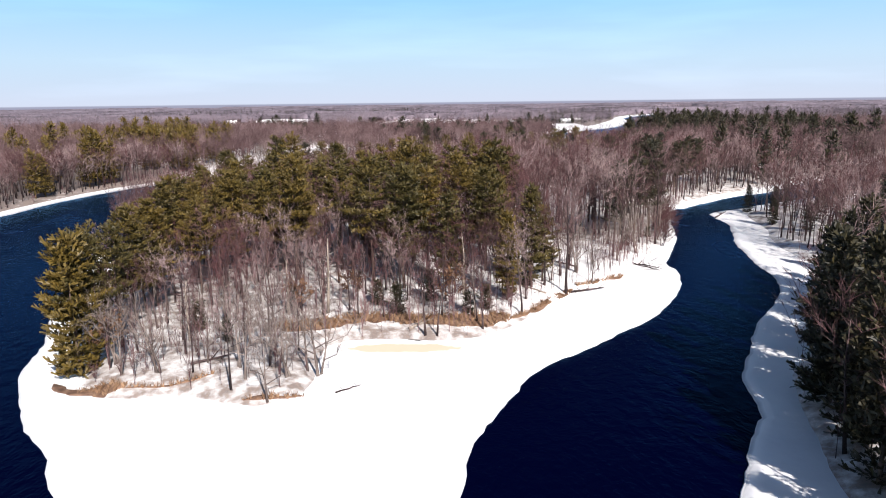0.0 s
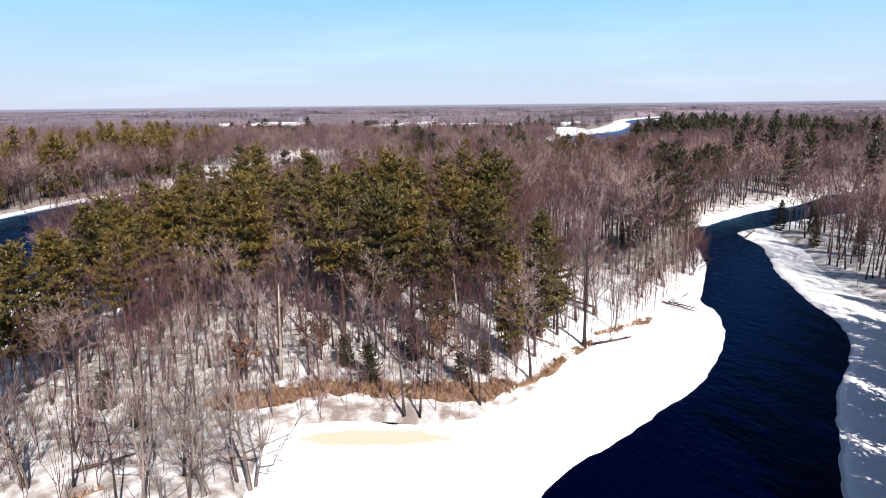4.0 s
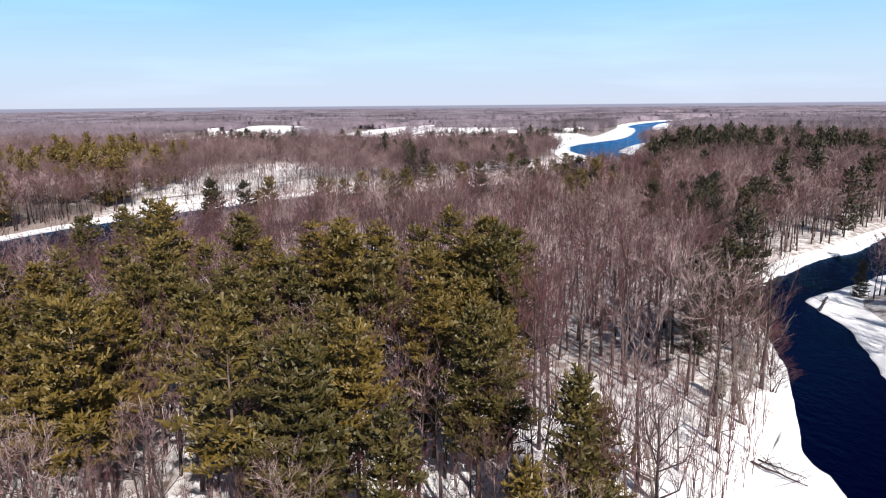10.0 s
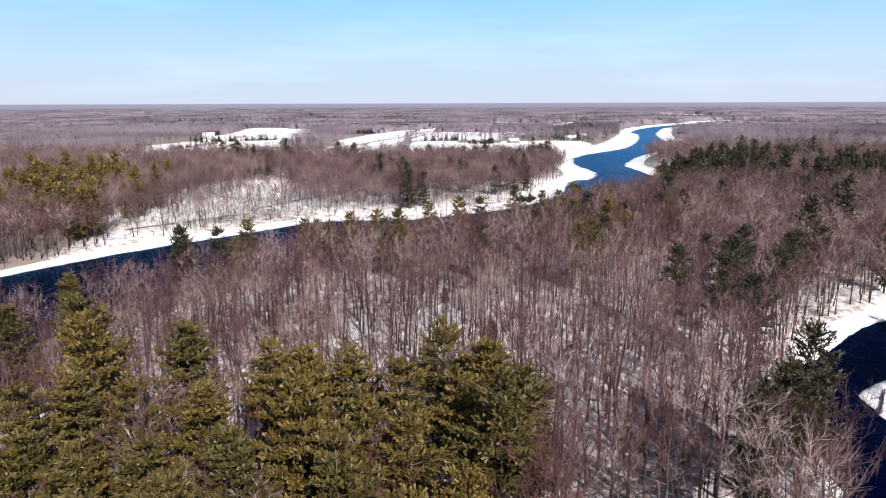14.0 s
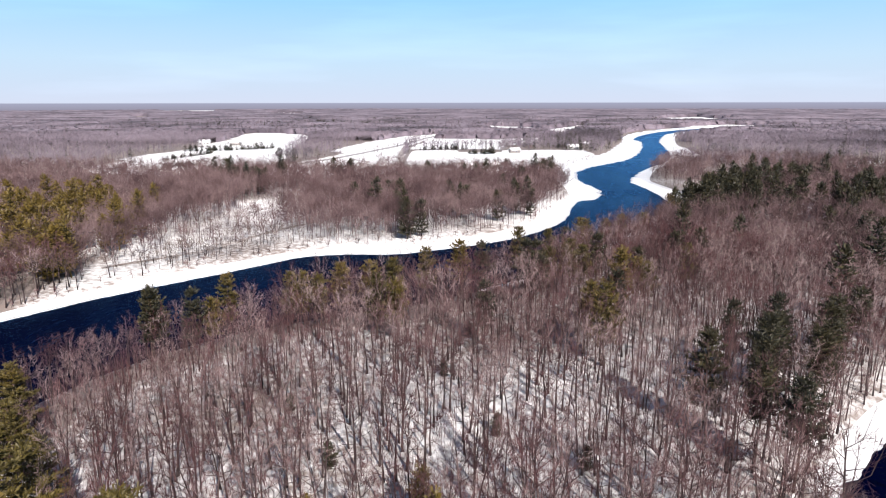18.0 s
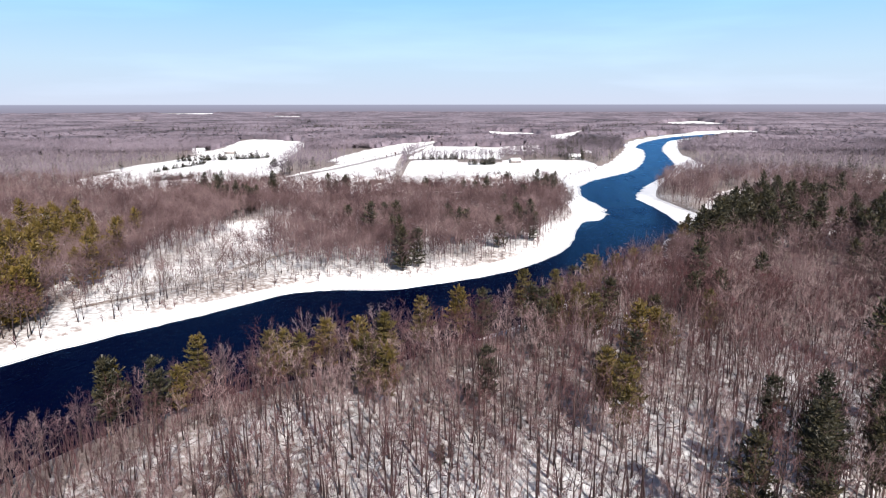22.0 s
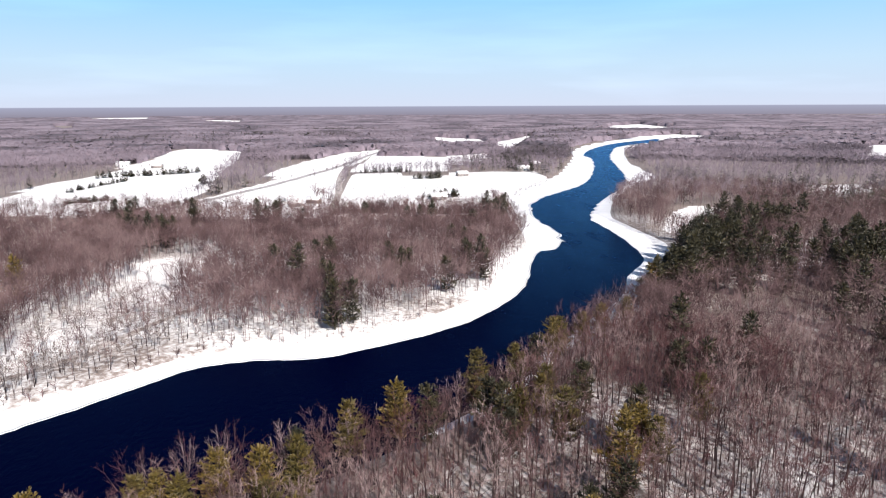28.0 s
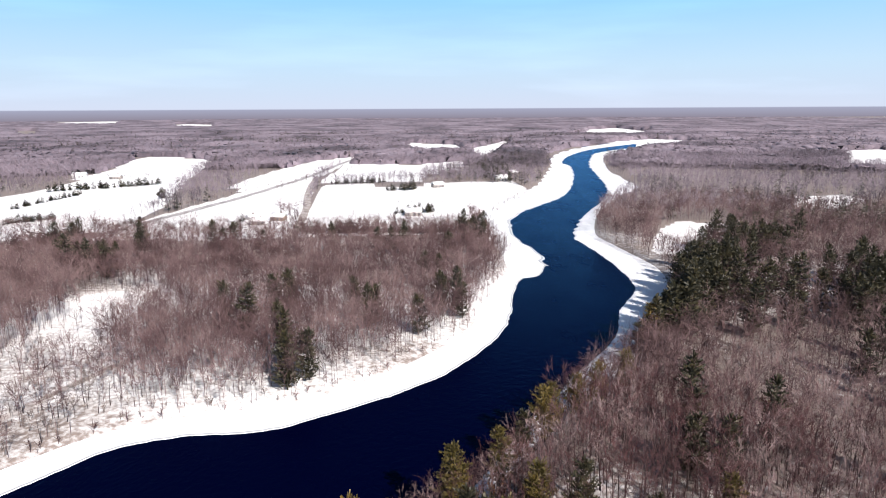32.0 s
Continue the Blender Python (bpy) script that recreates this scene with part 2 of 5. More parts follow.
def strokes(P0, P1, r0, r1, k=3):
    """Tapered k-sided stems from P0 to P1 as triangles; r1 of 0 brings them to a point."""
    P0, P1 = np.asarray(P0, float), np.asarray(P1, float)
    r0, r1 = np.broadcast_to(r0, len(P0)), np.broadcast_to(r1, len(P0))
    d = P1 - P0
    d /= np.linalg.norm(d, axis=1, keepdims=True) + 1e-9
    up = np.where(np.abs(d[:, 2:3]) > 0.9, [[1.0, 0, 0]], [[0, 0, 1.0]])
    u = np.cross(d, up)
    u /= np.linalg.norm(u, axis=1, keepdims=True)
    w = np.cross(d, u)
    n = len(P0)
    ang = np.arange(k) * 2 * math.pi / k
    ring = u[:, None] * np.cos(ang)[None, :, None] + w[:, None] * np.sin(ang)[None, :, None]
    A = P0[:, None] + ring * r0[:, None, None]
    i, j = np.arange(k), (np.arange(k) + 1) % k
    if np.all(r1 <= 0):
        V = np.concatenate([A, P1[:, None]], 1).reshape(-1, 3)
        f = np.stack([i, j, np.full(k, k)], 1)
        return V, (f[None] + (np.arange(n) * (k + 1))[:, None, None]).reshape(-1, 3)
    B = P1[:, None] + ring * r1[:, None, None]
    V = np.concatenate([A, B], 1).reshape(-1, 3)
    f = np.concatenate([np.stack([i, j, j + k], 1), np.stack([i, j + k, i + k], 1)])
    return V, (f[None] + (np.arange(n) * 2 * k)[:, None, None]).reshape(-1, 3)


def slivers(P0, P1, width, seed=0):
    """Twigs too thin to show their roundness: one narrow triangle each, turned at random."""
    P0, P1 = np.asarray(P0, float), np.asarray(P1, float)
    side = np.cross(P1 - P0, np.random.default_rng(seed).normal(0, 1, P0.shape))
    side *= (np.broadcast_to(width, len(P0)) / 2 / (np.linalg.norm(side, axis=1) + 1e-9))[:, None]
    return np.stack([P0 + side, P0 - side, P1], 1).reshape(-1, 3), np.arange(3 * len(P0)).reshape(-1, 3)


def tube(line, rad, k):
    """One unbroken tapered stem along a line, closed at both ends."""
    line = np.asarray(line, float)
    d = np.gradient(line, axis=0)
    d /= np.linalg.norm(d, axis=1, keepdims=True)
    ref = np.array([1.0, 0, 0]) if abs(d[0, 2]) > 0.7 else np.array([0, 0, 1.0])
    u = np.cross(d, ref)
    u /= np.linalg.norm(u, axis=1, keepdims=True)
    w = np.cross(d, u)
    a = np.arange(k) * 2 * math.pi / k
    V = (line[:, None] + (u[:, None] * np.cos(a)[None, :, None] + w[:, None] * np.sin(a)[None, :, None]) * np.asarray(rad)[:, None, None]).reshape(-1, 3)
    i, j, n = np.arange(k), (np.arange(k) + 1) % k, len(line)
    F = [np.concatenate([np.stack([i, j, j + k], 1), np.stack([i, j + k, i + k], 1)]) + r * k for r in range(n - 1)]
    V = np.concatenate([V, line[:1], line[-1:]])
    F += [np.stack([j, i, np.full(k, n * k)], 1), np.stack([i + (n - 1) * k, j + (n - 1) * k, np.full(k, n * k + 1)], 1)]
    return V, np.concatenate(F)


def joined(pieces):
    Vs, Fs, o = [], [], 0
    for V, F in pieces:
        Vs.append(V)
        Fs.append(F + o)
        o += len(V)
    return np.concatenate(Vs), np.concatenate(Fs)


def scattered(variants, places):
    """One mesh from variants set down at places: rows of x, y, z, scale, turn; the variant goes by the row's number."""
    out = []
    places = np.asarray(places, float).reshape(-1, 5)
    for i, (V, F) in enumerate(variants):
        p = places[i::len(variants)]
        if not len(p):
            continue
        c, s = np.cos(p[:, 4])[:, None], np.sin(p[:, 4])[:, None]
        X = (c * V[:, 0] - s * V[:, 1]) * p[:, 3:4] + p[:, 0:1]
        Y = (s * V[:, 0] + c * V[:, 1]) * p[:, 3:4] + p[:, 1:2]
        Z = V[:, 2] * p[:, 3:4] + p[:, 2:3]
        W = np.stack([X, Y, Z], 2).reshape(-1, 3)
        out.append((W, (F[None] + (np.arange(len(p)) * len(V))[:, None, None]).reshape(-1, 3)))
    return joined(out)


def spline(points, step):
    """Catmull-Rom through rows of numbers, sampled about every step metres along the first two."""
    P = np.asarray(points, float)
    P = np.concatenate([2 * P[:1] - P[1:2], P, 2 * P[-1:] - P[-2:-1]])
    out = []
    for i in range(1, len(P) - 2):
        n = max(2, int(np.linalg.norm(P[i + 1, :2] - P[i, :2]) / step))
        t = np.linspace(0, 1, n, endpoint=False)[:, None]
        a, b, c, d = P[i - 1:i + 3]
        out.append(0.5 * (2 * b + (c - a) * t + (2 * a - 5 * b + 4 * c - d) * t ** 2 + (3 * b - a - 3 * c + d) * t ** 3))
    return np.concatenate(out + [P[-2:-1]])


def inside(pts, poly):
    poly = np.asarray(poly, float)
    x, y = pts[:, 0], pts[:, 1]
    r = np.zeros(len(pts), bool)
    for (x0, y0), (x1, y1) in zip(poly, np.roll(poly, -1, 0)):
        if y0 != y1:
            r ^= ((y0 > y) != (y1 > y)) & (x < (x1 - x0) * (y - y0) / (y1 - y0) + x0)
    return r


def far_from(pts, line):
    """The distance of points from a line of many corners."""
    best = np.full(len(pts), 1e9)
    for a, b in zip(line[:-1], line[1:]):
        d = b - a
        t = np.clip(((pts - a) @ d) / (d @ d + 1e-9), 0, 1)
        best = np.minimum(best, ((pts - a - t[:, None] * d) ** 2).sum(1))
    return np.sqrt(best)


def rough(x, y, size, seed=0.0):
    """Smooth random height of about -1 to 1 at that size."""
    x, y = np.asarray(x, float) / size, np.asarray(y, float) / size
    s = seed * 1.7
    return (np.sin(x * 1.3 + 2.1 * np.sin(y * 0.9 + s) + s) + np.sin(y * 1.7 + 1.6 * np.sin(x * 1.1 + 2 * s) + 3 * s)
            + 0.5 * np.sin(x * 3.1 + y * 2.3 + 4 * s) + 0.5 * np.sin(x * 2.2 - y * 3.7 + 5 * s)) / 3


# ---- the plan: banks of the river, as rows of ice edge x, y and land edge x, y ----
BAR = [(-75, 135, -68, 135), (-62, 100, -56, 102), (-54.8, 85, -48, 84), (-52.2, 77, -44, 75), (-48.8, 70, -41, 69), (-43.6, 62, -36, 65),
       (-36.8, 54, -32, 66), (-31.5, 47.5, -29, 66), (-14, 38, -20, 63), (-1, 43, -15, 68), (2.3, 54, -16, 80), (5.5, 62, -13, 82), (9, 69.5, -8, 83), (14.6, 76, -3, 82),
       (22, 83, 2, 82), (29.3, 90.2, 8, 86), (35.3, 98.5, 11, 90), (40.4, 108.8, 18, 99), (43.0, 117.5, 27, 108), (42.6, 122.5, 32, 113), (45.4, 129.2, 36, 119),
       (50.2, 140.5, 42, 128), (53, 147, 49, 145), (57, 162, 54, 162), (65.5, 186, 62.5, 189), (71, 190.5, 69, 194), (79, 198.5, 76, 203), (90, 208, 87, 213),
       (98, 214, 95, 219), (108, 220, 106, 226), (130, 240, 127, 245), (160, 262, 158, 268)]
RIGHT = [(14, 20, 24, 15), (23, 46, 31, 44), (31.3, 59.9, 35, 58), (32.3, 65, 37, 64), (33.2, 69, 39, 69), (38, 78, 45, 77), (44, 88, 53, 90), (50.5, 97, 61, 100),
         (56, 105.3, 67, 109), (58.4, 114, 69, 119), (59.2, 120.5, 70, 127), (62, 134, 72, 141), (64.8, 144, 75, 149), (68.2, 152.8, 78, 156), (71, 162, 79, 165),
         (72.3, 174, 81, 172), (74, 180, 84, 179), (85, 187, 92, 183), (103, 199, 111, 194), (132, 213, 145, 200), (175, 232, 180, 218)]
NORTH = [(-140, 90, -146, 90), (-133, 140, -139, 140), (-129, 185, -134, 188), (-128, 215, -132, 220), (-122, 245, -127, 248),
         (-111, 267, -117, 272), (-95, 289, -102, 297), (-79, 306, -88, 314), (-63, 323, -70, 332), (-49, 338.5, -53, 348),
         (-32.5, 344.7, -34, 355), (-14, 344.5, -14, 356), (5, 353, 1, 364), (33, 371, 26, 384), (58, 402, 48, 410), (70, 430, 60, 437),
         (78, 459, 71, 465), (87, 484, 79, 488), (97, 489, 84, 502), (106, 509, 87, 518)]
NORTH_FAR = [(106, 509, 87, 518), (111, 540, 90, 560), (108, 576, 91, 600), (115, 632, 93, 645), (137, 687, 118, 716),
             (200, 782, 190, 850), (256, 929, 235, 970), (300, 1080, 280, 1100), (309, 1150, 300, 1180), (368, 1293, 360, 1340),
             (470, 1460, 455, 1500), (640, 1640, 620, 1700)]
INNER = [(-75, 135, -68, 135), (-79, 180, -78, 180), (-75, 208, -74, 208), (-69.5, 225, -68.7, 224.4), (-61.5, 239, -60.7, 238.4), (-50.5, 251, -50, 250.2),
         (-37.5, 261.5, -37, 260.7), (-22, 269, -21.5, 268.2), (-8, 275.5, -7.2, 274.7), (6, 286, 7, 285), (18, 296, 20, 294), (32, 308, 35, 305), (46, 328, 50, 324), (66, 355, 70, 350), (78, 371, 86, 364),
         (100, 398, 107, 388), (115, 430, 132, 424), (134, 461, 149, 458), (140, 492, 160, 494), (143, 531, 160, 532),
         (143, 575, 159, 580)]
INNER_FAR = [(143, 575, 159, 580), (152, 604, 166, 604), (180, 666, 194, 674), (230, 757, 247, 769), (262, 841, 290, 831),
             (292, 950, 314, 946), (330, 1090, 350, 1090), (385, 1240, 400, 1220), (430, 1340, 460, 1330), (520, 1450, 560, 1440)]
SOUTH = [(-146, 90), (-132, 50), (-100, 5), (-50, -25), (0, -22), (24, 15)]

bar, right = spline(BAR, 1.2), spline(RIGHT, 1.2)
north, north_far = spline(NORTH, 1.6), spline(NORTH_FAR, 5)
inner, inner_far = spline(INNER, 1.6), spline(INNER_FAR, 5)
outer_bank = np.concatenate([north_far[::-1, 2:], north[::-1, 2:], spline(SOUTH, 4), right[:, 2:]])[::1]
inner_bank = np.concatenate([inner_far[::-1, 2:], inner[::-1, 2:], bar[:, 2:]])
thin = lambda L: np.concatenate([L[::3], L[-1:]])
OUTER, INNERB = thin(outer_bank), thin(inner_bank)
CHANNEL = np.concatenate([OUTER, [(400, 300), (700, 330), (700, 380), (400, 350)], INNERB[::-1]])
RIVER_LINE = np.concatenate([CHANNEL, CHANNEL[:1]])

FIELDS = [
    [(-296, 649), (-305, 730), (-319, 830), (-304, 885), (-307, 951), (-320, 1103), (-359, 1359), (-302, 1355), (-210, 1237), (-200, 1074), (-184, 929), (-168, 833), (-151, 722), (-154, 642), (-192, 619), (-258, 623)],
    [(-155, 612), (-119, 606), (-79, 600), (-32, 596), (-32, 663), (-38, 842), (-42, 960), (-5, 1210), (2, 1301), (-58, 1226), (-98, 1065), (-123, 927),
     (-121, 889), (-100, 851), (-115, 781), (-138, 706), (-158, 640)],
    [(-30, 598), (84, 596), (87, 645), (116, 710), (171, 808), (175, 878), (47, 862), (-30, 874)],
    [(-34, 900), (-13, 1150), (88, 1126), (177, 1183), (196, 1220), (130, 1054), (93, 1005), (76, 920)],
    [(96, 1533), (127, 1734), (214, 1629), (194, 1423), (135, 1435)],
    [(225, 1480), (362, 1779), (310, 1577), (202, 1219)],
    [(-99, 446), (-106, 459), (-106, 476), (-101, 481), (-74, 476), (-69, 468), (-76, 445), (-90, 440)],
    [(171, 521), (196, 576), (229, 614), (263, 608), (224, 545), (196, 525)],
    [(854, 1262), (974, 1321), (823, 1130), (774, 1139)],
    [(540, 1480), (600, 1680), (740, 1800), (800, 1640), (640, 1500)],
    [(635, 2083), (855, 2564), (993, 2700), (960, 2300), (760, 1980)],
    [(360, 660), (395, 720), (440, 725), (410, 670)],
    [(-1600, 4023), (-1289, 3912), (-1600, 4780), (-2000, 4850)],
    [(-778, 3200), (-640, 3160), (-800, 3900), (-1000, 4000)],
    [(-1035, 2373), (-987, 2361), (-1270, 2984), (-1333, 3001)],
    [(657, 994), (740, 986), (1010, 1287), (894, 1299)],
]


def bank_distance(pts):
    """Metres from the land's edge: more than 0 on land, less in the river."""
    d = far_from(pts, RIVER_LINE)
    return np.where(inside(pts, CHANNEL), -d, d)


def in_field(pts):
    r = np.zeros(len(pts), bool)
    for f in FIELDS:
        r |= inside(pts, f)
    return r


def land_height(x, y, sd):
    r = np.hypot(x, y)
    rise = np.clip((r - 2300) / 2700, 0, 1) ** 1.3 * (3 + 2.5 * rough(x, y, 800, 3))
    land = 0.5 + 1.1 * (1 - np.exp(-np.clip(sd, 0, None) / 3)) + 0.5 * rough(x, y, 23, 1) * np.clip(sd / 15, 0, 1) + rise
    return np.where(sd > 0, land, np.maximum(-2.0, 0.5 + 0.5 * sd))


# ---- ground ----
def steps(a, b, near0, near1, s, grow):
    c = list(np.arange(near0, near1 + 0.1, s))
    w = s
    while c[-1] < b:
        w *= grow
        c.append(c[-1] + w)
    w = s
    while c[0] > a:
        w *= grow
        c.insert(0, c[0] - w)
    return np.array(c)


gx, gy = steps(-5000, 5000, -230, 230, 3.5, 1.12), steps(-900, 5000, -60, 560, 3.5, 1.1)
GX, GY = np.meshgrid(gx, gy, indexing="ij")
gp = np.stack([GX.ravel(), GY.ravel()], 1)
gsd = bank_distance(gp)
gz = land_height(gp[:, 0], gp[:, 1], gsd)
ny = len(gy)
ii = (np.arange(len(gx) - 1)[:, None] * ny + np.arange(ny - 1)[None]).ravel()
ground = tagged(part("ground", np.column_stack([gp, gz]), np.stack([ii, ii + ny, ii + ny + 1, ii + 1], 1), SNOW, smooth=True),
                "snow-covered ground with patches of brown leaf litter", "ground", kind="structure")
# leaf litter on the snow; its base is raised partly for tree shade
litter = 0.29 + 0.15 * rough(gp[:, 0], gp[:, 1], 31, 2)
litter -= 0.35 * np.exp(-(((gp[:, 0] - 30) / 14) ** 2 + ((gp[:, 1] - 118) / 16) ** 2))
litter += np.clip((gp[:, 0] - 45) / 50, 0, 1) * np.interp(gp[:, 1], [150, 180, 300, 340, 395, 430], [0, 0.0, 0.02, 0.22, 0.22, 0.0]) * (gp[:, 0] > 0)
# extra brown darkens the floor here in place of canopy shade
litter += 0.07 * np.clip((gp[:, 1] - 225) / 30, 0, 1) * (gp[:, 1] < 400) * (gp[:, 0] > -90)
litter -= 0.06 * np.clip((gp[:, 1] - 300) / 10, 0, 1) * (gp[:, 1] < 480) * (gp[:, 0] < 75) * ~inside(gp, np.concatenate([INNERB, [(400, 350), (700, 380), (700, 1400)]]))
inner_shore = far_from(gp, inner[:, 2:][::6])
litter += 0.4 * np.clip(1 - inner_shore / 16, 0, 1) * (gsd > 0) * (gp[:, 1] < 330)
litter += 0.25 * np.clip((-112 - gp[:, 0]) / 8, 0, 1) * np.clip((350 - gp[:, 1]) / 15, 0, 1)
litter[in_field(gp)] = -0.6
litter += np.clip((np.hypot(gp[:, 0], gp[:, 1] - 100) - 350) / 900, 0, 0.25) * ~in_field(gp)
at = ground.data.attributes.new("litter", "FLOAT", "POINT")
at.data.foreach_set("value", litter.astype(np.float32))


def height_at(pts):
    pts = np.asarray(pts, float).reshape(-1, 2)
    i = np.clip(np.searchsorted(gx, pts[:, 0]) - 1, 0, len(gx) - 2)
    j = np.clip(np.searchsorted(gy, pts[:, 1]) - 1, 0, len(gy) - 2)
    u, v = (pts[:, 0] - gx[i]) / (gx[i + 1] - gx[i]), (pts[:, 1] - gy[j]) / (gy[j + 1] - gy[j])
    Z = gz.reshape(len(gx), ny)
    return (1 - u) * (1 - v) * Z[i, j] + u * (1 - v) * Z[i + 1, j] + (1 - u) * v * Z[i, j + 1] + u * v * Z[i + 1, j + 1]


def rect(x0, y0, x1, y1, z, nx=2, nyy=2):
    X, Y = np.meshgrid(np.linspace(x0, x1, nx), np.linspace(y0, y1, nyy), indexing="ij")
    k = (np.arange(nx - 1)[:, None] * nyy + np.arange(nyy - 1)[None]).ravel()
    return np.column_stack([X.ravel(), Y.ravel(), np.full(X.size, z)]), np.stack([k, k + nyy, k + nyy + 1, k + 1], 1)


tagged(part("river_water", *rect(-420, -320, 1000, 1900, 0.0), WATER), "dark blue rippled open water of the river", "river", kind="structure")


def ice_shelf(rows, name, label, seed, rag=0.5):
    W, L = rows[:, :2].copy(), rows[:, 2:]
    s = np.concatenate([[0], np.cumsum(np.linalg.norm(np.diff(W, axis=0), axis=1))])
    out = W - L
    out /= np.linalg.norm(out, axis=1, keepdims=True) + 1e-6
    W += out * (rag * (rough(s, s * 0.3, 4.5, seed) + 0.6 * rough(s, s, 1.6, seed + 2)))[:, None]
    back = L - out * 4.0
    rim = 2.5 if rag > 1 else 1.0 if seed == 3 else 0.45
    across = np.array([0.25, 0.6, 1.1, 0.1, 0.35, 0.65, 1.0])
    n, m = len(W), len(across) + 2
    P = np.zeros((n, m, 3))
    wet = np.zeros((n, m), np.float32)
    P[:, 0, :2], P[:, 0, 2] = W - out * 0.15, -0.35
    P[:, 1, :2], P[:, 1, 2] = W, 0.1
    wet[:, :2], wet[:, 2], wet[:, 3] = 0.4, 0.35, 0.85 if seed in (3, 4) else 0.3
    for k, f in enumerate(across):
        P[:, k + 2, :2] = W - out * f * rim if k < 3 else W * (1 - f) + back * f - out * 1.2 * rim * (1 - f)
        P[:, k + 2, 2] = (0.14, 0.12, 0.3, 0.36, 0.36, 0.36, 0.36)[k] + 0.05 * rough(P[:, k + 2, 0], P[:, k + 2, 1], 5, seed) * (k > 1)
    k = (np.arange(n - 1)[:, None] * m + np.arange(m - 1)[None]).ravel()
    ob = tagged(part(name, P.reshape(-1, 3), np.stack([k, k + m, k + m + 1, k + 1], 1), ICE, smooth=True), label, "river ice", kind="structure")
    ob.data.attributes.new("wet", "FLOAT", "POINT").data.foreach_set("value", wet.ravel())
    return ob


ice_shelf(bar, "ice_shelf", "broad white snow-covered ice shelf along the wooded point", 1)
ice_shelf(right, "ice_shelf", "narrow snowy ice shelf in tree shade along the bank", 2)
ice_shelf(north, "ice_shelf", "bright snowy ice shelf along the far river bank", 3)
ice_shelf(north_far, "ice_shelf", "distant snowy ice shelf along the winding river", 4, 2.0)
ice_shelf(inner[inner[:, 0] > 14], "ice_shelf", "snowy ice shelf along the forested inner bank", 5)
ice_shelf(inner_far, "ice_shelf", "distant snowy ice shelf below the woods", 6, 2.0)

# ---- trees ----

def turned(d, amount, rng):
    v = d + rng.normal(0, amount, 3)
    return v / np.linalg.norm(v)


def bare_tree(seed, h, spread, limbs, per_limb, per_branch, first=0.35, lean=0.03, tw=0.017, tl=0.3, girth=1.0, n=6, k_trunk=5, thin_twigs=False):
    """A leafless tree: (trunk and limbs, branches and twigs), each as corners and triangles. Limbs bend upward into a rounded crown."""
    rng = np.random.default_rng(seed)
    wood, fine = [], []
    r = (0.0085 * h + 0.015) * girth
    p, d, pts = np.zeros(3), np.array([rng.normal(0, lean), rng.normal(0, lean), 1.0]), []
    for i in range(n + 1):
        pts.append(p.copy())
        p = p + d / np.linalg.norm(d) * h * 0.74 / n
        d = d + rng.normal(0, 0.06, 3) * [1, 1, 0]
    pts[0][2] = -0.3
    pts = np.array(pts)
    rad = r * (1 - 0.78 * np.linspace(0, 1, n + 1))
    rad[0] *= 1.3
    wood.append(tube(pts, rad, k_trunk))
    a = rng.uniform(0, 6.28)
    B0, B1, rb0, rb1, T0, T1, rt = [], [], [], [], [], [], []

    def twigs(q0, q1, count, length):
        for _ in range(count):
            s = q0 + (q1 - q0) * rng.uniform(0.15, 1)
            dd = turned((q1 - q0) / (np.linalg.norm(q1 - q0) + 1e-6) + [0, 0, 0.3], 0.5, rng)
            T0.append(s)
            T1.append(s + dd * length * rng.uniform(0.5, 1.2))
            rt.append(tw * rng.uniform(0.8, 1.4))

    low = first / 0.74
    for k in range(limbs):
        g = (k + rng.uniform(0, 0.8)) / limbs
        f = low + (1 - low) * g
        x = f * n
        i = min(int(x), n - 1)
        s = pts[i] + (pts[i + 1] - pts[i]) * (x - i)
        a += 2.4 + rng.normal(0, 0.3)
        tilt = (1.5 - 1.2 * g) * rng.uniform(0.75, 1.1)
        out = np.array([math.cos(a), math.sin(a), 0.0])
        wide = spread * rng.uniform(0.75, 1.15)
        end = pts[-1] * [1, 1, 0] + out * wide * math.sin(tilt) + [0, 0, h * (0.6 + 0.4 * math.cos(tilt) * rng.uniform(0.85, 1.05))]
        m1 = s + (end - s) * 0.5 + out * wide * 0.14 * math.sin(tilt) - [0, 0, 0.06 * h]
        m1[2] = max(m1[2], s[2] + 0.1)
        m2 = end
        rr = r * (1 - 0.7 * f) * 0.55
        wood.append(strokes([s, m1], [m1, m2], [rr, rr * 0.6], [rr * 0.6, rr * 0.2], max(3, k_trunk - 1)))
        ln = np.linalg.norm(m2 - s)
        d2 = (m2 - m1) / (np.linalg.norm(m2 - m1) + 1e-6)
        for _ in range(per_limb):
            u = rng.uniform(0.25, 0.95)
            q = s + (m1 - s) * u * 2 if u < 0.5 else m1 + (m2 - m1) * (u * 2 - 1)
            dd = turned(d2 * 0.8 + out * 0.2, 0.5, rng)
            q1 = q + dd * min(ln, spread) * rng.uniform(0.25, 0.5)
            B0.append(q)
            B1.append(q1)
            rb0.append(rr * 0.3 + tw * 0.8)
            rb1.append(tw * 0.7)
            twigs(q, q1, per_branch, spread * tl)
        twigs(m1, m2, per_branch, spread * tl)
    twigs(pts[-2], pts[-1], per_branch, spread * tl)
    fine.append(slivers(B0, B1, np.array(rb0) * 2, seed) if thin_twigs else strokes(B0, B1, rb0, rb1, 3))
    fine.append(slivers(T0, T1, np.array(rt) * 1.7, seed) if thin_twigs else strokes(T0, T1, rt, 0.0, 3))
